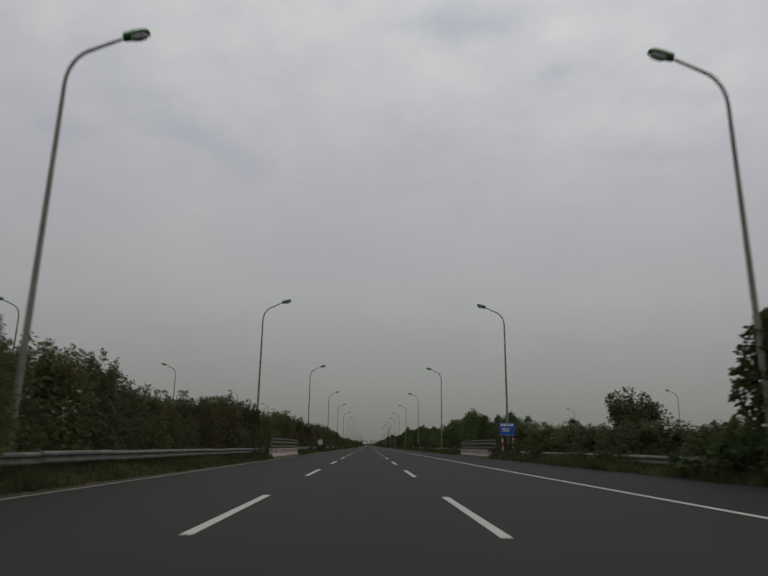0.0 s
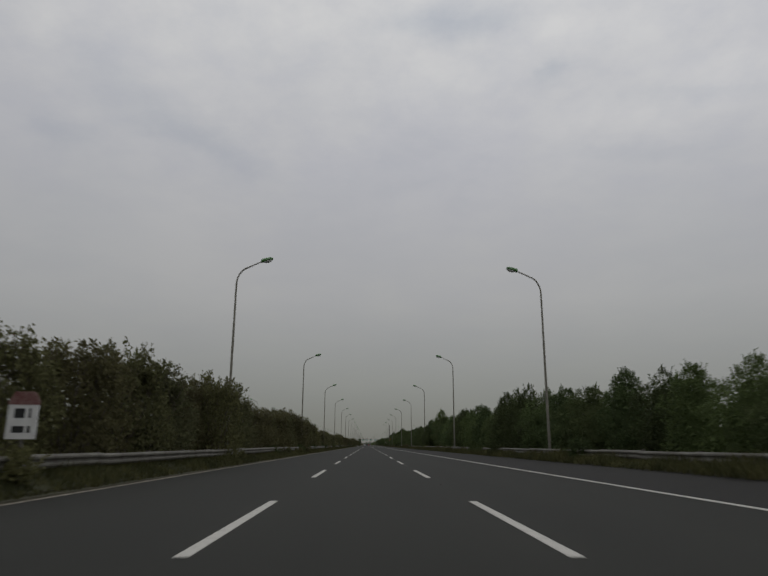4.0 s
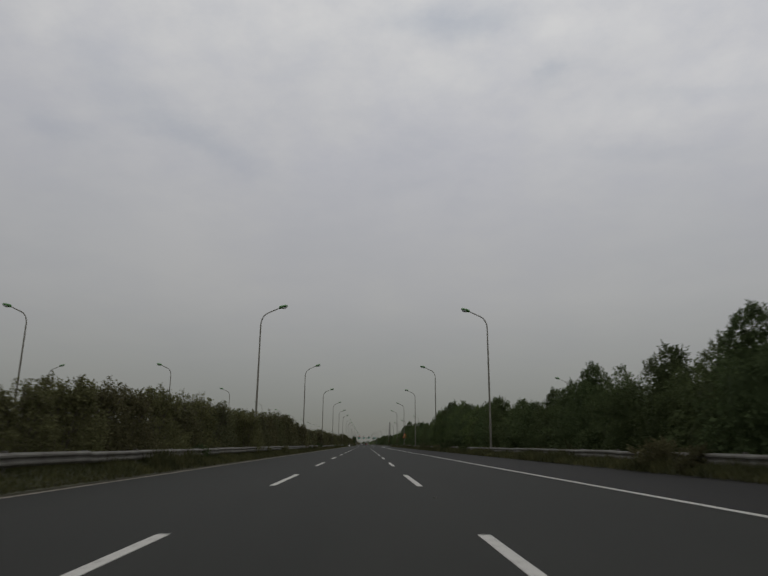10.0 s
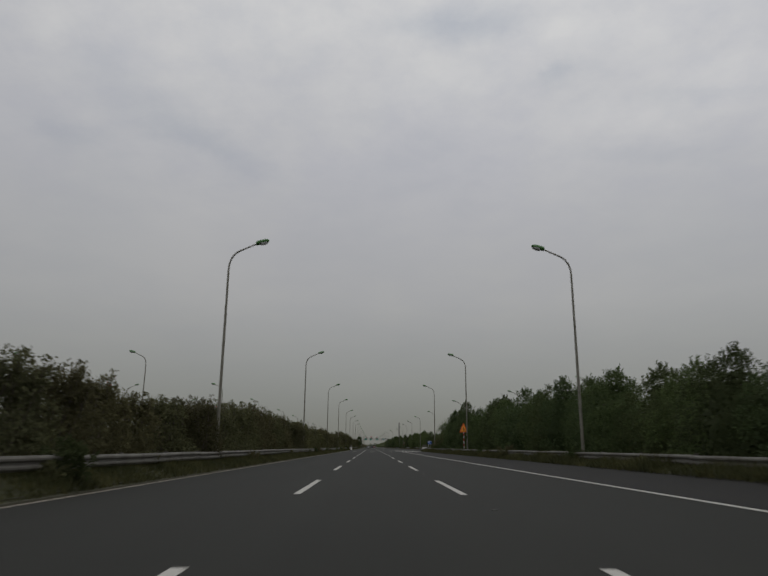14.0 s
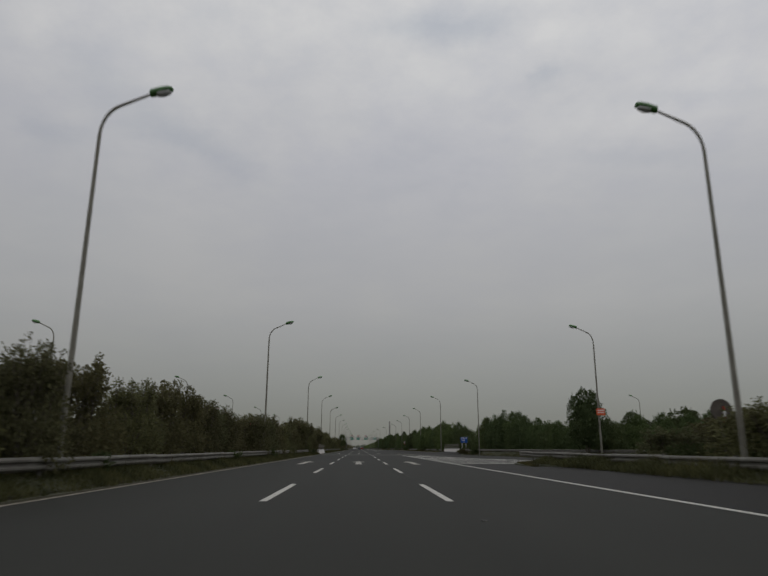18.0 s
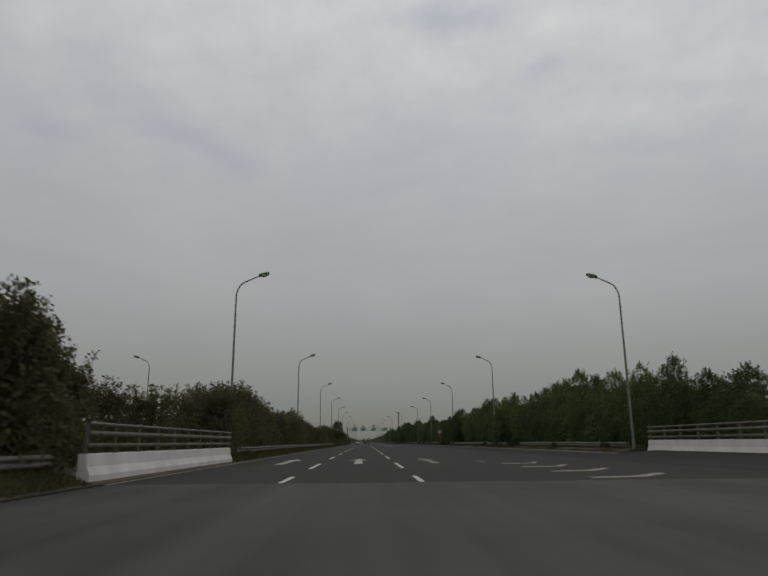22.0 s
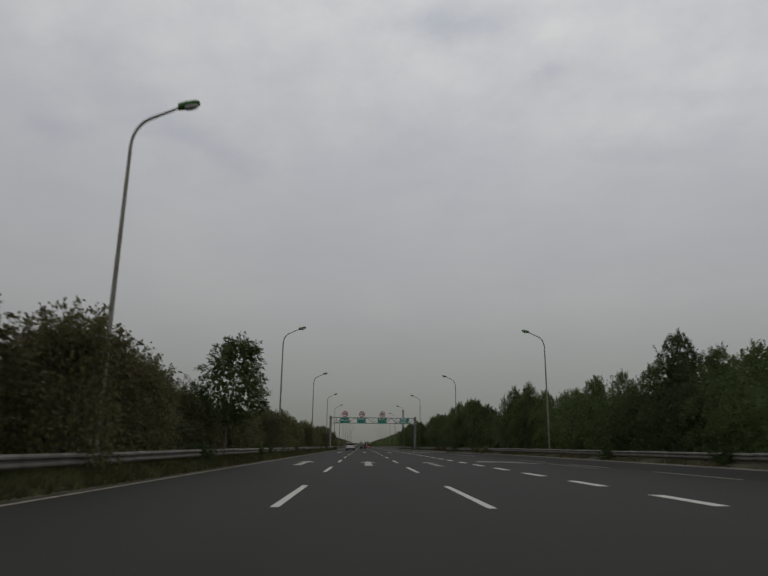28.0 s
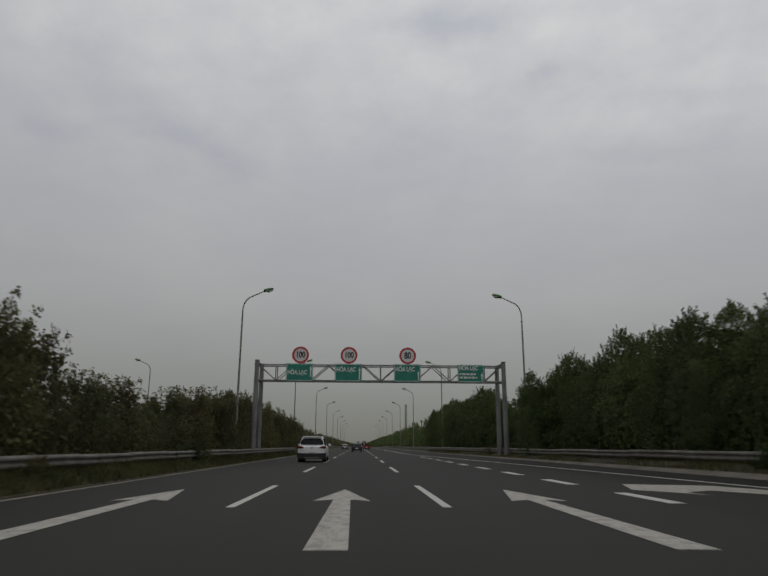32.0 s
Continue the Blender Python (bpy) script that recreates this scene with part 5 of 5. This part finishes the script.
for k in range(150):
    y = rng.uniform(0, 800)
    left = k % 2 == 0
    if any(a - 1.2 < y < b + 1.2 for a, b in BRIDGES) or 425 < y < 545 and not left:
        continue
    x = RAIL_L + rng.uniform(-0.35, 0.3) if left else (9.75 if y < 430 else edge_x(y) + 0.75) + rng.uniform(-0.35, 0.4)
    size = rng.uniform(0.5, 1.0) * (0.85 if left else 1.1)
    m = pose(x, y, 0.28, 0, 0, rng.uniform(0, 360)) @ Matrix.Diagonal((1.25 * size, 1.6 * size, size, 1))
    set_out(weeds[int(rng.integers(4))], m)


# low bushes and spiky plants on the nose of the junction
def build_bush(seed, mat):
    b = thing("low_bush", "low dark green bush behind the barrier", "bush", "low bushes on the verge")
    v, f = crown_arrays(seed, 1.0, 0.0, 1.3, "dome", 170, 12, (0.12, 0.04), 0.34, 0.0, 1300, 0.7)
    part("crown", quick_mesh("crown", v, f, mat), None, b)
    part("stem", Shape().tube([(0, 0, -0.2), (0.03, 0, 0.4), (0.1, 0.02, 0.9)], [0.035, 0.03, 0.012], 6).tube([(0, 0.02, -0.2), (-0.1, 0.06, 0.8)], [0.03, 0.012], 6), M_BARK, b)
    return b


def build_yucca(seed):
    r = random.Random(seed)
    b = thing("spiky_plant", "spiky rosette plant with long arching pale leaves", "plant", "spiky plants on the verge")
    for k in range(26):
        a, tilt, ln = 2.4 * k + r.uniform(-0.3, 0.3), radians(r.uniform(18, 78)), r.uniform(0.75, 1.15)
        s, pts = Shape(), []
        for j in range(5):
            q = j / 4
            rad = ln * q * math.cos(tilt) + 0.12 * q * q
            z = ln * q * math.sin(tilt) - 0.30 * q * q * math.cos(tilt)
            w = 0.034 * (1 - q) ** 0.7 + 0.002
            c = Vector((rad * math.cos(a), rad * math.sin(a), z + 0.05))
            side = Vector((-math.sin(a), math.cos(a), 0)) * w
            pts.append([c - side, c + Vector((0, 0, -0.012)), c + side, c + Vector((0, 0, 0.006))])
        part("leaf", s.loops(pts), M_ROUND if k % 3 else M_GRASS, b)
    return b


bushes = [build_bush(231, M_ROUND), build_bush(232, M_SHRUB), build_bush(233, M_ROUND)]
for k, (x, y, h) in enumerate(((11.6, 424.5, 1.0), (17.45, 519.6, 0.6), (18.4, 513.0, 0.85), (17.75, 520.6, 0.7), (12.4, 427.0, 1.15), (11.4, 433.5, 0.75), (13.6, 431.0, 1.25), (12.6, 436.5, 0.9), (14.2, 440.0, 1.1), (10.4, 423.3, 0.85), (15.2, 428.0, 1.5), (16.5, 434.0, 1.5), (9.95, 299.0, 1.0), (10.0, 330.5, 0.8),
                              (15.7, 713.6, 1.1), (16.3, 719.6, 1.2), (18.6, 716.0, 1.4), (17.5, 425.0, 1.7), (20.0, 430.5, 1.7), (13.9, 421.5, 1.4), (18.5, 439.0, 1.3))):
    m = pose(x, y, 0.2, 0, 0, 77 * k) @ Matrix.Diagonal((h, 1.25 * h, h, 1))
    set_out(bushes[k % 3], m)
yucca = build_yucca(5)
yucca.matrix_basis = pose(10.7, 431.2, 0.4)
for x, y, h in ((10.9, 428.6, 0.95), (10.8, 426.2, 1.05), (10.7, 416.6, 1.0), (10.4, 281.0, 0.9), (10.5, 259.4, 1.1), (10.6, 291.5, 0.8)):
    copy_thing(yucca, pose(x, y, 0.35, 0, 0, 50 * y) @ Matrix.Diagonal((h, h, h, 1)))


# ---------------------------------------------------------------- signs
def bars(parent, x, y, z, width, rows, height, mat=M_SIGNWHITE, fill=0.8, seed=1):
    """Rows of plain bars in place of writing that cannot be read."""
    r = random.Random(seed)
    for k in range(rows):
        zz = z - k * height * 1.75
        px = x - width * fill / 2
        while px < x + width * fill / 2 - 0.03:
            w = min(r.uniform(0.5, 1.3) * height * 1.6, x + width * fill / 2 - px)
            part("text_bar", Shape().box(px, px + w, y - 0.004, y, zz - height / 2, zz + height / 2), mat, parent)
            px += w + height * 0.45


def striped_post(parent, x, y, top, r=0.04, step=0.28, bottom=0.0):
    z, k = bottom, 0
    while z < top:
        part("post_band", Shape().tube([(x, y, z), (x, y, min(z + step, top))], r, 10), M_SIGNRED if k % 2 == 0 else M_SIGNWHITE, parent, smooth=True)
        z += step
        k += 1


def blue_board(x, y, z0, z1, width, post_xs, label, seed, base, striped=True):
    s = thing("information_sign", label, "road sign", "blue information signs", pose(0, 0, 0))
    panel = part("panel", Shape().box(x - width / 2, x + width / 2, y, y + 0.03, z0, z1), M_SIGNBLUE, s)
    hgt = z1 - z0
    part("border", Shape().box(x - width / 2 + 0.02, x + width / 2 - 0.02, y - 0.004, y, z1 - 0.035, z1 - 0.02).box(x - width / 2 + 0.02, x + width / 2 - 0.02, y - 0.004, y, z0 + 0.02, z0 + 0.035), M_SIGNWHITE, panel)
    bars(panel, x, y - 0.002, z1 - 0.17 * hgt, width, 1, 0.15 * hgt, fill=0.85, seed=seed)
    bars(panel, x - 0.1, y - 0.002, z1 - 0.45 * hgt, width, 3, 0.06 * hgt, fill=0.5, seed=seed + 1)
    for px in post_xs:
        if striped:
            striped_post(s, px, y + 0.07, z1 - 0.1, bottom=base)
        else:
            part("post", Shape().tube([(px, y + 0.07, base), (px, y + 0.07, z1 - 0.1)], 0.045, 10), M_SIGNWHITE, s, smooth=True)
    return s


blue_board(9.97, 42.0, 1.86, 2.72, 1.06, (9.62, 10.36), "blue board with white writing on red and white posts", 3, 0.0)
blue_board(17.88, 521.5, 1.97, 2.92, 1.14, (17.55, 18.2), "blue board with white writing on two white posts", 8, -0.1, False)

km = thing("distance_sign", "small white distance board with a red top beside the median", "road sign", at=pose(-7.5, 102.3, 0))
board = part("panel", Shape().prism([(-0.32, 1.12), (0.32, 1.12), (0.32, 1.9), (0.2, 2.1), (-0.2, 2.1), (-0.32, 1.9)], 0, 0.03), M_SIGNWHITE, km)
part("red_cap", Shape().prism([(-0.325, 1.84), (0.325, 1.84), (0.325, 1.92), (0.2, 2.12), (-0.2, 2.12), (-0.325, 1.92)], -0.01, 0.04), M_RED, km)
bars(board, 0, -0.002, 1.66, 0.64, 1, 0.2, M_BLACK, 0.55, 4)
bars(board, 0, -0.002, 1.32, 0.64, 1, 0.14, M_BLACK, 0.6, 6)
part("post", Shape().tube([(0, 0.08, 0.0), (0, 0.08, 1.9)], 0.04, 8), M_STEEL, km)

warn = thing("warning_sign", "amber triangular merging warning sign on a striped post", "road sign")
tri = [(10.52, 2.82), (11.48, 2.82), (11.5, 2.86), (11.04, 3.92), (10.96, 3.92), (10.5, 2.86)]
plate = part("border", Shape().prism(tri, 398.5, 398.53), M_SIGNORANGE, warn)
part("panel", Shape().prism([(11 + (x - 11) * 0.74, 3.19 + (z - 3.19) * 0.74) for x, z in tri], 398.488, 398.5), M_SIGNYELLOW, plate)
part("symbol", Shape().prism([(10.98, 2.98), (11.05, 2.98), (11.05, 3.42), (10.98, 3.42)], 398.478, 398.488).prism([(11.05, 3.12), (11.18, 2.98), (11.24, 3.02), (11.05, 3.24)], 398.478, 398.488), M_BLACK, plate)
striped_post(warn, 11.02, 398.57, 3.6, 0.045, 0.3, 0.0)

red_plate = thing("plate_sign", "small red and white plate fixed to a lamp pole", "road sign")
part("panel", Shape().box(19.7, 20.4, 464.0, 464.02, 3.75, 4.3), M_SIGNORANGE, red_plate)
bars(red_plate, 20.05, 463.998, 4.14, 0.7, 2, 0.1, M_SIGNWHITE, 0.75, 12)
part("bracket", Shape().tube([(19.8, 464.06, 4.02), (20.3, 464.06, 4.02)], 0.02, 6), M_STEEL, red_plate)

back = thing("round_sign", "round road sign seen from its dull brown-grey back", "road sign")
part("panel", Shape().disc(12.0, 432.2, 2.3, 0.34, 0.03), M_RUST, back)
part("rim", Shape().ring(12.0, 432.2, 2.3, 0.32, 0.36, 0.05), M_RUST, back)
part("post", Shape().tube([(12.0, 432.26, 0.0), (12.0, 432.26, 2.4)], 0.04, 8), M_STEEL, back)
striped_post(back, 12.06, 432.14, 2.42, 0.04, 0.22, 1.85)

rear = thing("square_sign", "square road sign seen from its ribbed grey back", "road sign")
part("panel", Shape().box(12.52, 13.48, 425.5, 425.53, 1.9, 2.95), M_GREY, rear)
for x in (12.55, 12.85, 13.15, 13.45):
    part("rib", Shape().box(x - 0.04, x + 0.04, 425.44, 425.5, 1.88, 2.97), M_DARK, rear)
for x in (12.8, 13.2):
    part("post", Shape().tube([(x, 425.58, 0.0), (x, 425.58, 2.6)], 0.04, 8), M_STEEL, rear)

ban = thing("round_sign", "round white prohibition sign with a red rim on a post", "road sign")
face = part("panel", Shape().disc(15.95, 638.0, 3.0, 0.43, 0.02), M_SIGNWHITE, ban)
part("rim", Shape().ring(15.95, 637.985, 3.0, 0.355, 0.45, 0.02), M_SIGNRED, face)
bars(face, 15.95, 637.985, 3.05, 0.5, 1, 0.12, M_BLACK, 0.75, 15)
part("plate", Shape().box(15.6, 16.3, 637.99, 638.02, 2.28, 2.52), M_SIGNRED, ban, "red plate under the disc")
striped_post(ban, 15.95, 638.05, 3.0, 0.04, 0.35)


# ---------------------------------------------------------------- sign gantry
GY, GL, GR = 775.2, -7.14, 10.8
gantry = thing("sign_gantry", "grey steel lattice gantry carrying green direction signs", "sign gantry")
Z0, Z1 = 5.66, 6.80
for x in (GL, GR):
    for dy in (-1.15, 1.15):
        column = part("column", Shape().tube([(x, GY + dy, -0.1), (x, GY + dy, 7.0)], [0.19, 0.16], 14), M_GANTRY, gantry, smooth=True)
        part("flange", Shape().tube([(x, GY + dy, 0.30), (x, GY + dy, 0.36)], 0.27, 14), M_STEEL, column)
        part("cap", Shape().tube([(x, GY + dy, 7.0), (x, GY + dy, 7.05)], 0.19, 14), M_GANTRY, column)
    for z in (Z0, Z1, 6.95):
        part("tie", Shape().tube([(x, GY - 1.3, z), (x, GY + 1.3, z)], 0.075, 8), M_GANTRY, gantry)
for dy in (-0.5, 0.5):
    for z in (Z0, Z1):
        part("chord", Shape().tube([(GL - 0.3, GY + dy, z), (GR + 0.3, GY + dy, z)], 0.05, 8), M_GANTRY, gantry)
    n = 14
    for k in range(n):
        a, b = GL + (GR - GL) * k / n, GL + (GR - GL) * (k + 1) / n
        za, zb = (Z0, Z1) if k % 2 else (Z1, Z0)
        part("brace", Shape().tube([(a, GY + dy, za), (b, GY + dy, zb)], 0.035, 6), M_GANTRY, gantry)
        if k % 2:
            part("strut", Shape().tube([(a, GY + dy, Z0), (a, GY + dy, Z1)], 0.04, 6), M_GANTRY, gantry)


def lettering(body, size, x, y, z, mat, parent, name="lettering", squeeze=0.74):
    c = bpy.data.curves.new(name, "FONT")
    c.body, c.size, c.align_x, c.align_y, c.extrude, c.offset = body, size, "CENTER", "CENTER", 0.004, 0.03 * size
    tmp = bpy.data.objects.new(name, c)
    scene.collection.objects.link(tmp)
    bpy.context.view_layer.update()
    me = bpy.data.meshes.new_from_object(tmp.evaluated_get(bpy.context.evaluated_depsgraph_get()))
    bpy.data.objects.remove(tmp)
    me.materials.clear()
    me.materials.append(mat)
    return part(name, me, None, parent, at=pose(x, y, z, 90, 0, 0) @ Matrix.Diagonal((squeeze, 1, 1, 1)))


def direction_panel(x, speed, extra, text_z, arrow_z):
    s = thing("direction_sign", "green direction panel with white lettering on the gantry", "road sign", "green panels on the gantry")
    y = GY - 0.68
    w, z0, z1 = 1.97, 5.60, 6.87
    p = part("panel", Shape().box(x - w / 2, x + w / 2, y, y + 0.05, z0, z1), M_SIGNGREEN, s)
    for q in ((x - w / 2 + 0.03, x + w / 2 - 0.03, z1 - 0.06, z1 - 0.03), (x - w / 2 + 0.03, x + w / 2 - 0.03, z0 + 0.03, z0 + 0.06), (x - w / 2 + 0.03, x - w / 2 + 0.06, z0 + 0.03, z1 - 0.03), (x + w / 2 - 0.06, x + w / 2 - 0.03, z0 + 0.03, z1 - 0.03)):
        part("border", Shape().box(q[0], q[1], y - 0.006, y, q[2], q[3]), M_SIGNWHITE, p)
    lettering("HÒA LẠC", 0.44, x - 0.17, y - 0.008, text_z, M_SIGNWHITE, p)
    a0, a1 = arrow_z
    part("arrow", Shape().prism([(x + 0.77, a0), (x + 0.85, a0), (x + 0.85, a1 - 0.26), (x + 0.91, a1 - 0.27), (x + 0.81, a1), (x + 0.71, a1 - 0.27), (x + 0.77, a1 - 0.26)], y - 0.008, y), M_SIGNWHITE, p)
    if extra:
        bars(p, x - 0.2, y - 0.002, 6.18, 1.5, 2, 0.14, M_SIGNWHITE, 0.85, 21)
    if speed:
        r = thing("speed_limit_sign", "round red-rimmed speed limit sign above the gantry", "road sign", "speed limit signs on the gantry")
        d = part("panel", Shape().disc(x + 0.03, y, 7.50, 0.61, 0.04), M_SIGNWHITE, r)
        part("rim", Shape().ring(x + 0.03, y - 0.025, 7.50, 0.475, 0.62, 0.03, 36), M_SIGNRED, d)
        lettering(speed, 0.60 if len(speed) > 2 else 0.66, x + 0.03, y - 0.03, 7.50, M_BLACK, d, "numerals", 0.76)
        part("bracket", Shape().tube([(x + 0.03, y + 0.06, 6.75), (x + 0.03, y + 0.06, 7.9)], 0.035, 6).tube([(x + 0.03, y + 0.06, 6.82), (x + 0.03, GY - 0.5, 6.80)], 0.03, 6), M_GANTRY, r)


for x, speed, text_z, arrow_z in ((-4.11, "100", 6.22, (5.9, 6.7)), (-0.55, "100", 6.45, (5.72, 6.62)), (3.78, "80", 6.50, (5.70, 6.40)), (8.48, "", 6.62, (5.72, 6.30))):
    direction_panel(x, speed, not speed, text_z, arrow_z)


# ---------------------------------------------------------------- vehicles
def build_car(name, label, paint, length, width, height, estate):
    car = thing(name, label, "car", "cars on the motorway")
    hw = width / 2
    sill, belt = 0.28, height * (0.63 if estate else 0.6)
    # rings from tail to nose: y, half width, bottom, belt height
    low = []
    for y, w, b, t in ((0.0, 0.86, 0.42, 0.92), (0.06, 0.94, 0.30, 0.97), (0.5, 1.0, sill, 1.0), (length * 0.5, 1.0, sill, 1.0), (length * 0.8, 0.98, sill, 0.92), (length - 0.25, 0.92, sill, 0.78), (length, 0.80, 0.38, 0.62)):
        w, t = w * hw, t * belt
        low.append([(-w * 0.93, y, b), (w * 0.93, y, b), (w, y, b + 0.15), (w, y, t - 0.15), (w * 0.94, y, t), (-w * 0.94, y, t), (-w, y, t - 0.15), (-w, y, b + 0.15)])
    body = part("body", Shape().loops(low), paint, car, smooth=True)
    back = 0.10 if estate else 0.65
    cab = []
    for y, w, z in ((back, 0.90, belt - 0.02), (back + (0.34 if estate else 0.75), 0.74, height - 0.07), (length * 0.36, 0.75, height), (length * 0.52, 0.73, height - 0.04), (length * 0.72, 0.88, belt * 0.93)):
        w = w * hw
        cab.append([(-w, y, belt - 0.04), (w, y, belt - 0.04), (w * 0.985, y, max(z - 0.08, belt - 0.03)), (w * 0.9, y, max(z, belt - 0.02)), (-w * 0.9, y, max(z, belt - 0.02)), (-w * 0.985, y, max(z - 0.08, belt - 0.03))])
    part("cabin", Shape().loops(cab), paint, car, smooth=True)
    top_y = back + (0.34 if estate else 0.75)
    sl = (height - 0.07 - belt) / (top_y - back)
    g0, g1 = belt + 0.07, height - 0.16
    ya, yb = back + (g0 - belt) / sl - 0.03, back + (g1 - belt) / sl - 0.03
    glass = []
    for q, wq in ((0.0, 0.70), (0.12, 0.80), (0.5, 0.77), (0.85, 0.68), (1.0, 0.54)):
        glass.append((wq * hw, ya + (yb - ya) * q, g0 + (g1 - g0) * q))
    ring = [(x, y, z) for x, y, z in glass] + [(-x, y, z) for x, y, z in glass[::-1]]
    part("rear_window", Shape().loops([ring, [(x, y + 0.03, z) for x, y, z in ring]]), M_GLASS, car)
    for s in (-1, 1):
        part("side_window", Shape().loops([[(s * hw * (0.905 - 0.03 * (z > belt + 0.1)), y, z) for y, z in ((top_y + 0.1, belt + 0.06), (length * 0.62, belt + 0.06), (length * 0.52, height - 0.16), (top_y + 0.25, height - 0.16))], [(s * hw * 0.7, y, z) for y, z in ((top_y + 0.1, belt + 0.06), (length * 0.62, belt + 0.06), (length * 0.52, height - 0.16), (top_y + 0.25, height - 0.16))]]), M_GLASS, car)
        part("tail_light", Shape().loops([[(s * hw * a, -0.02, z) for a, z in ((0.52, belt * 0.86), (0.86, belt * 0.82), (0.985, belt * 0.86), (0.97, belt * 0.97), (0.80, belt * 0.985), (0.56, belt * 0.93))], [(s * hw * a, 0.12, z) for a, z in ((0.52, belt * 0.86), (0.86, belt * 0.82), (0.985, belt * 0.86), (0.97, belt * 0.97), (0.80, belt * 0.985), (0.56, belt * 0.93))]]), M_LIGHTRED, car)
        part("mirror", Shape().box(s * hw * 1.0, s * (hw * 1.0 + 0.18), length * 0.66, length * 0.66 + 0.1, belt, belt + 0.14), paint, car)
        for y in (0.78, length - 0.85):
            r = 0.35
            tyre = part("wheel", Shape().loops([[(s * x, y + q * math.cos(a), r + q * math.sin(a)) for a in [k * math.pi / 10 for k in range(20)]] for x, q in ((hw * 0.72, r * 0.9), (hw * 0.73, r), (hw * 0.96, r), (hw * 0.97, r * 0.9))]), M_TYRE, car, smooth=True)
            part("rim", Shape().loops([[(s * x, y + q * math.cos(a), r + q * math.sin(a)) for a in [k * math.pi / 10 for k in range(20)]] for x, q in ((hw * 0.9, 0.22), (hw * 0.985, 0.21))]), M_RIM, tyre)
    part("bumper", Shape().prism([(-hw * 0.90, 0.22), (hw * 0.90, 0.22), (hw * 0.985, 0.34), (hw * 0.985, 0.60), (hw * 0.7, 0.56), (-hw * 0.7, 0.56), (-hw * 0.985, 0.60), (-hw * 0.985, 0.34)], -0.05, 0.16), M_TYRE, car, "black plastic bumper skirt")
    part("bumper_strip", Shape().prism([(-hw * 0.55, 0.26), (hw * 0.55, 0.26), (hw * 0.5, 0.33), (-hw * 0.5, 0.33)], -0.07, 0.0), M_STEEL, car, "grey skid strip")
    part("plate", Shape().box(-0.24, 0.24, -0.03, 0.02, belt * 0.62, belt * 0.62 + 0.13), M_SIGNWHITE, car, "blank white plate")
    part("badge", Shape().box(-0.07, 0.07, -0.02, 0.06, belt * 0.84, belt * 0.84 + 0.05), M_STEEL, car)
    if estate:
        part("spoiler", Shape().prism([(-hw * 0.66, height - 0.05), (hw * 0.66, height - 0.05), (hw * 0.64, height), (-hw * 0.64, height)], top_y - 0.22, top_y + 0.1), paint, car)
    return car


build_car("sport_utility_car", "white sport utility car seen from behind", M_CARWHITE, 4.45, 1.86, 1.63, True).matrix_basis = pose(-2.72, 769.8, 0)
build_car("saloon_car", "dark saloon car seen from behind", M_CARDARK, 4.5, 1.78, 1.46, False).matrix_basis = pose(-0.1, 836.0, 0)
build_car("saloon_car", "silver saloon car far ahead", M_CARSILVER, 4.5, 1.78, 1.46, False).matrix_basis = pose(-3.6, 905.0, 0)
build_car("hatchback_car", "red hatchback car far ahead", M_CARRED, 4.0, 1.75, 1.5, True).matrix_basis = pose(2.2, 900.0, 0)

# ---------------------------------------------------------------- far things
mast = thing("chimney", "tall slim grey concrete chimney far off", "chimney")
part("shaft", Shape().tube([(42, 1310, -1), (42, 1310, 37)], [1.4, 0.9], 14), M_CONCRETE, mast, smooth=True)
part("collar", Shape().tube([(42, 1310, 36.4), (42, 1310, 37.4)], 1.15, 14), M_CONCRETE, mast)

shed = thing("shed", "low shed with a mossy gabled roof in the field", "shed")
part("wall", Shape().box(33, 40, 562, 572, -0.3, 1.9), M_CONCRETE, shed)
part("roof", Shape().prism([(32.4, 1.85), (40.6, 1.85), (36.5, 3.4)], 561.5, 572.5), M_ROOF, shed)

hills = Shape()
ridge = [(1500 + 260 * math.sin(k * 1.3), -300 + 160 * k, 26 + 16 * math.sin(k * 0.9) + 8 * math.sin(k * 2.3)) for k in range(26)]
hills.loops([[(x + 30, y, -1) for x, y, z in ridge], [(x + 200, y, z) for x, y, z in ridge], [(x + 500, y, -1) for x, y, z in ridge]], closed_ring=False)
tagged(new("backdrop", hills.mesh("backdrop", M_HILLHAZE)), "low hills on the horizon, haze painted in as pale grey", "hills", kind="structure")
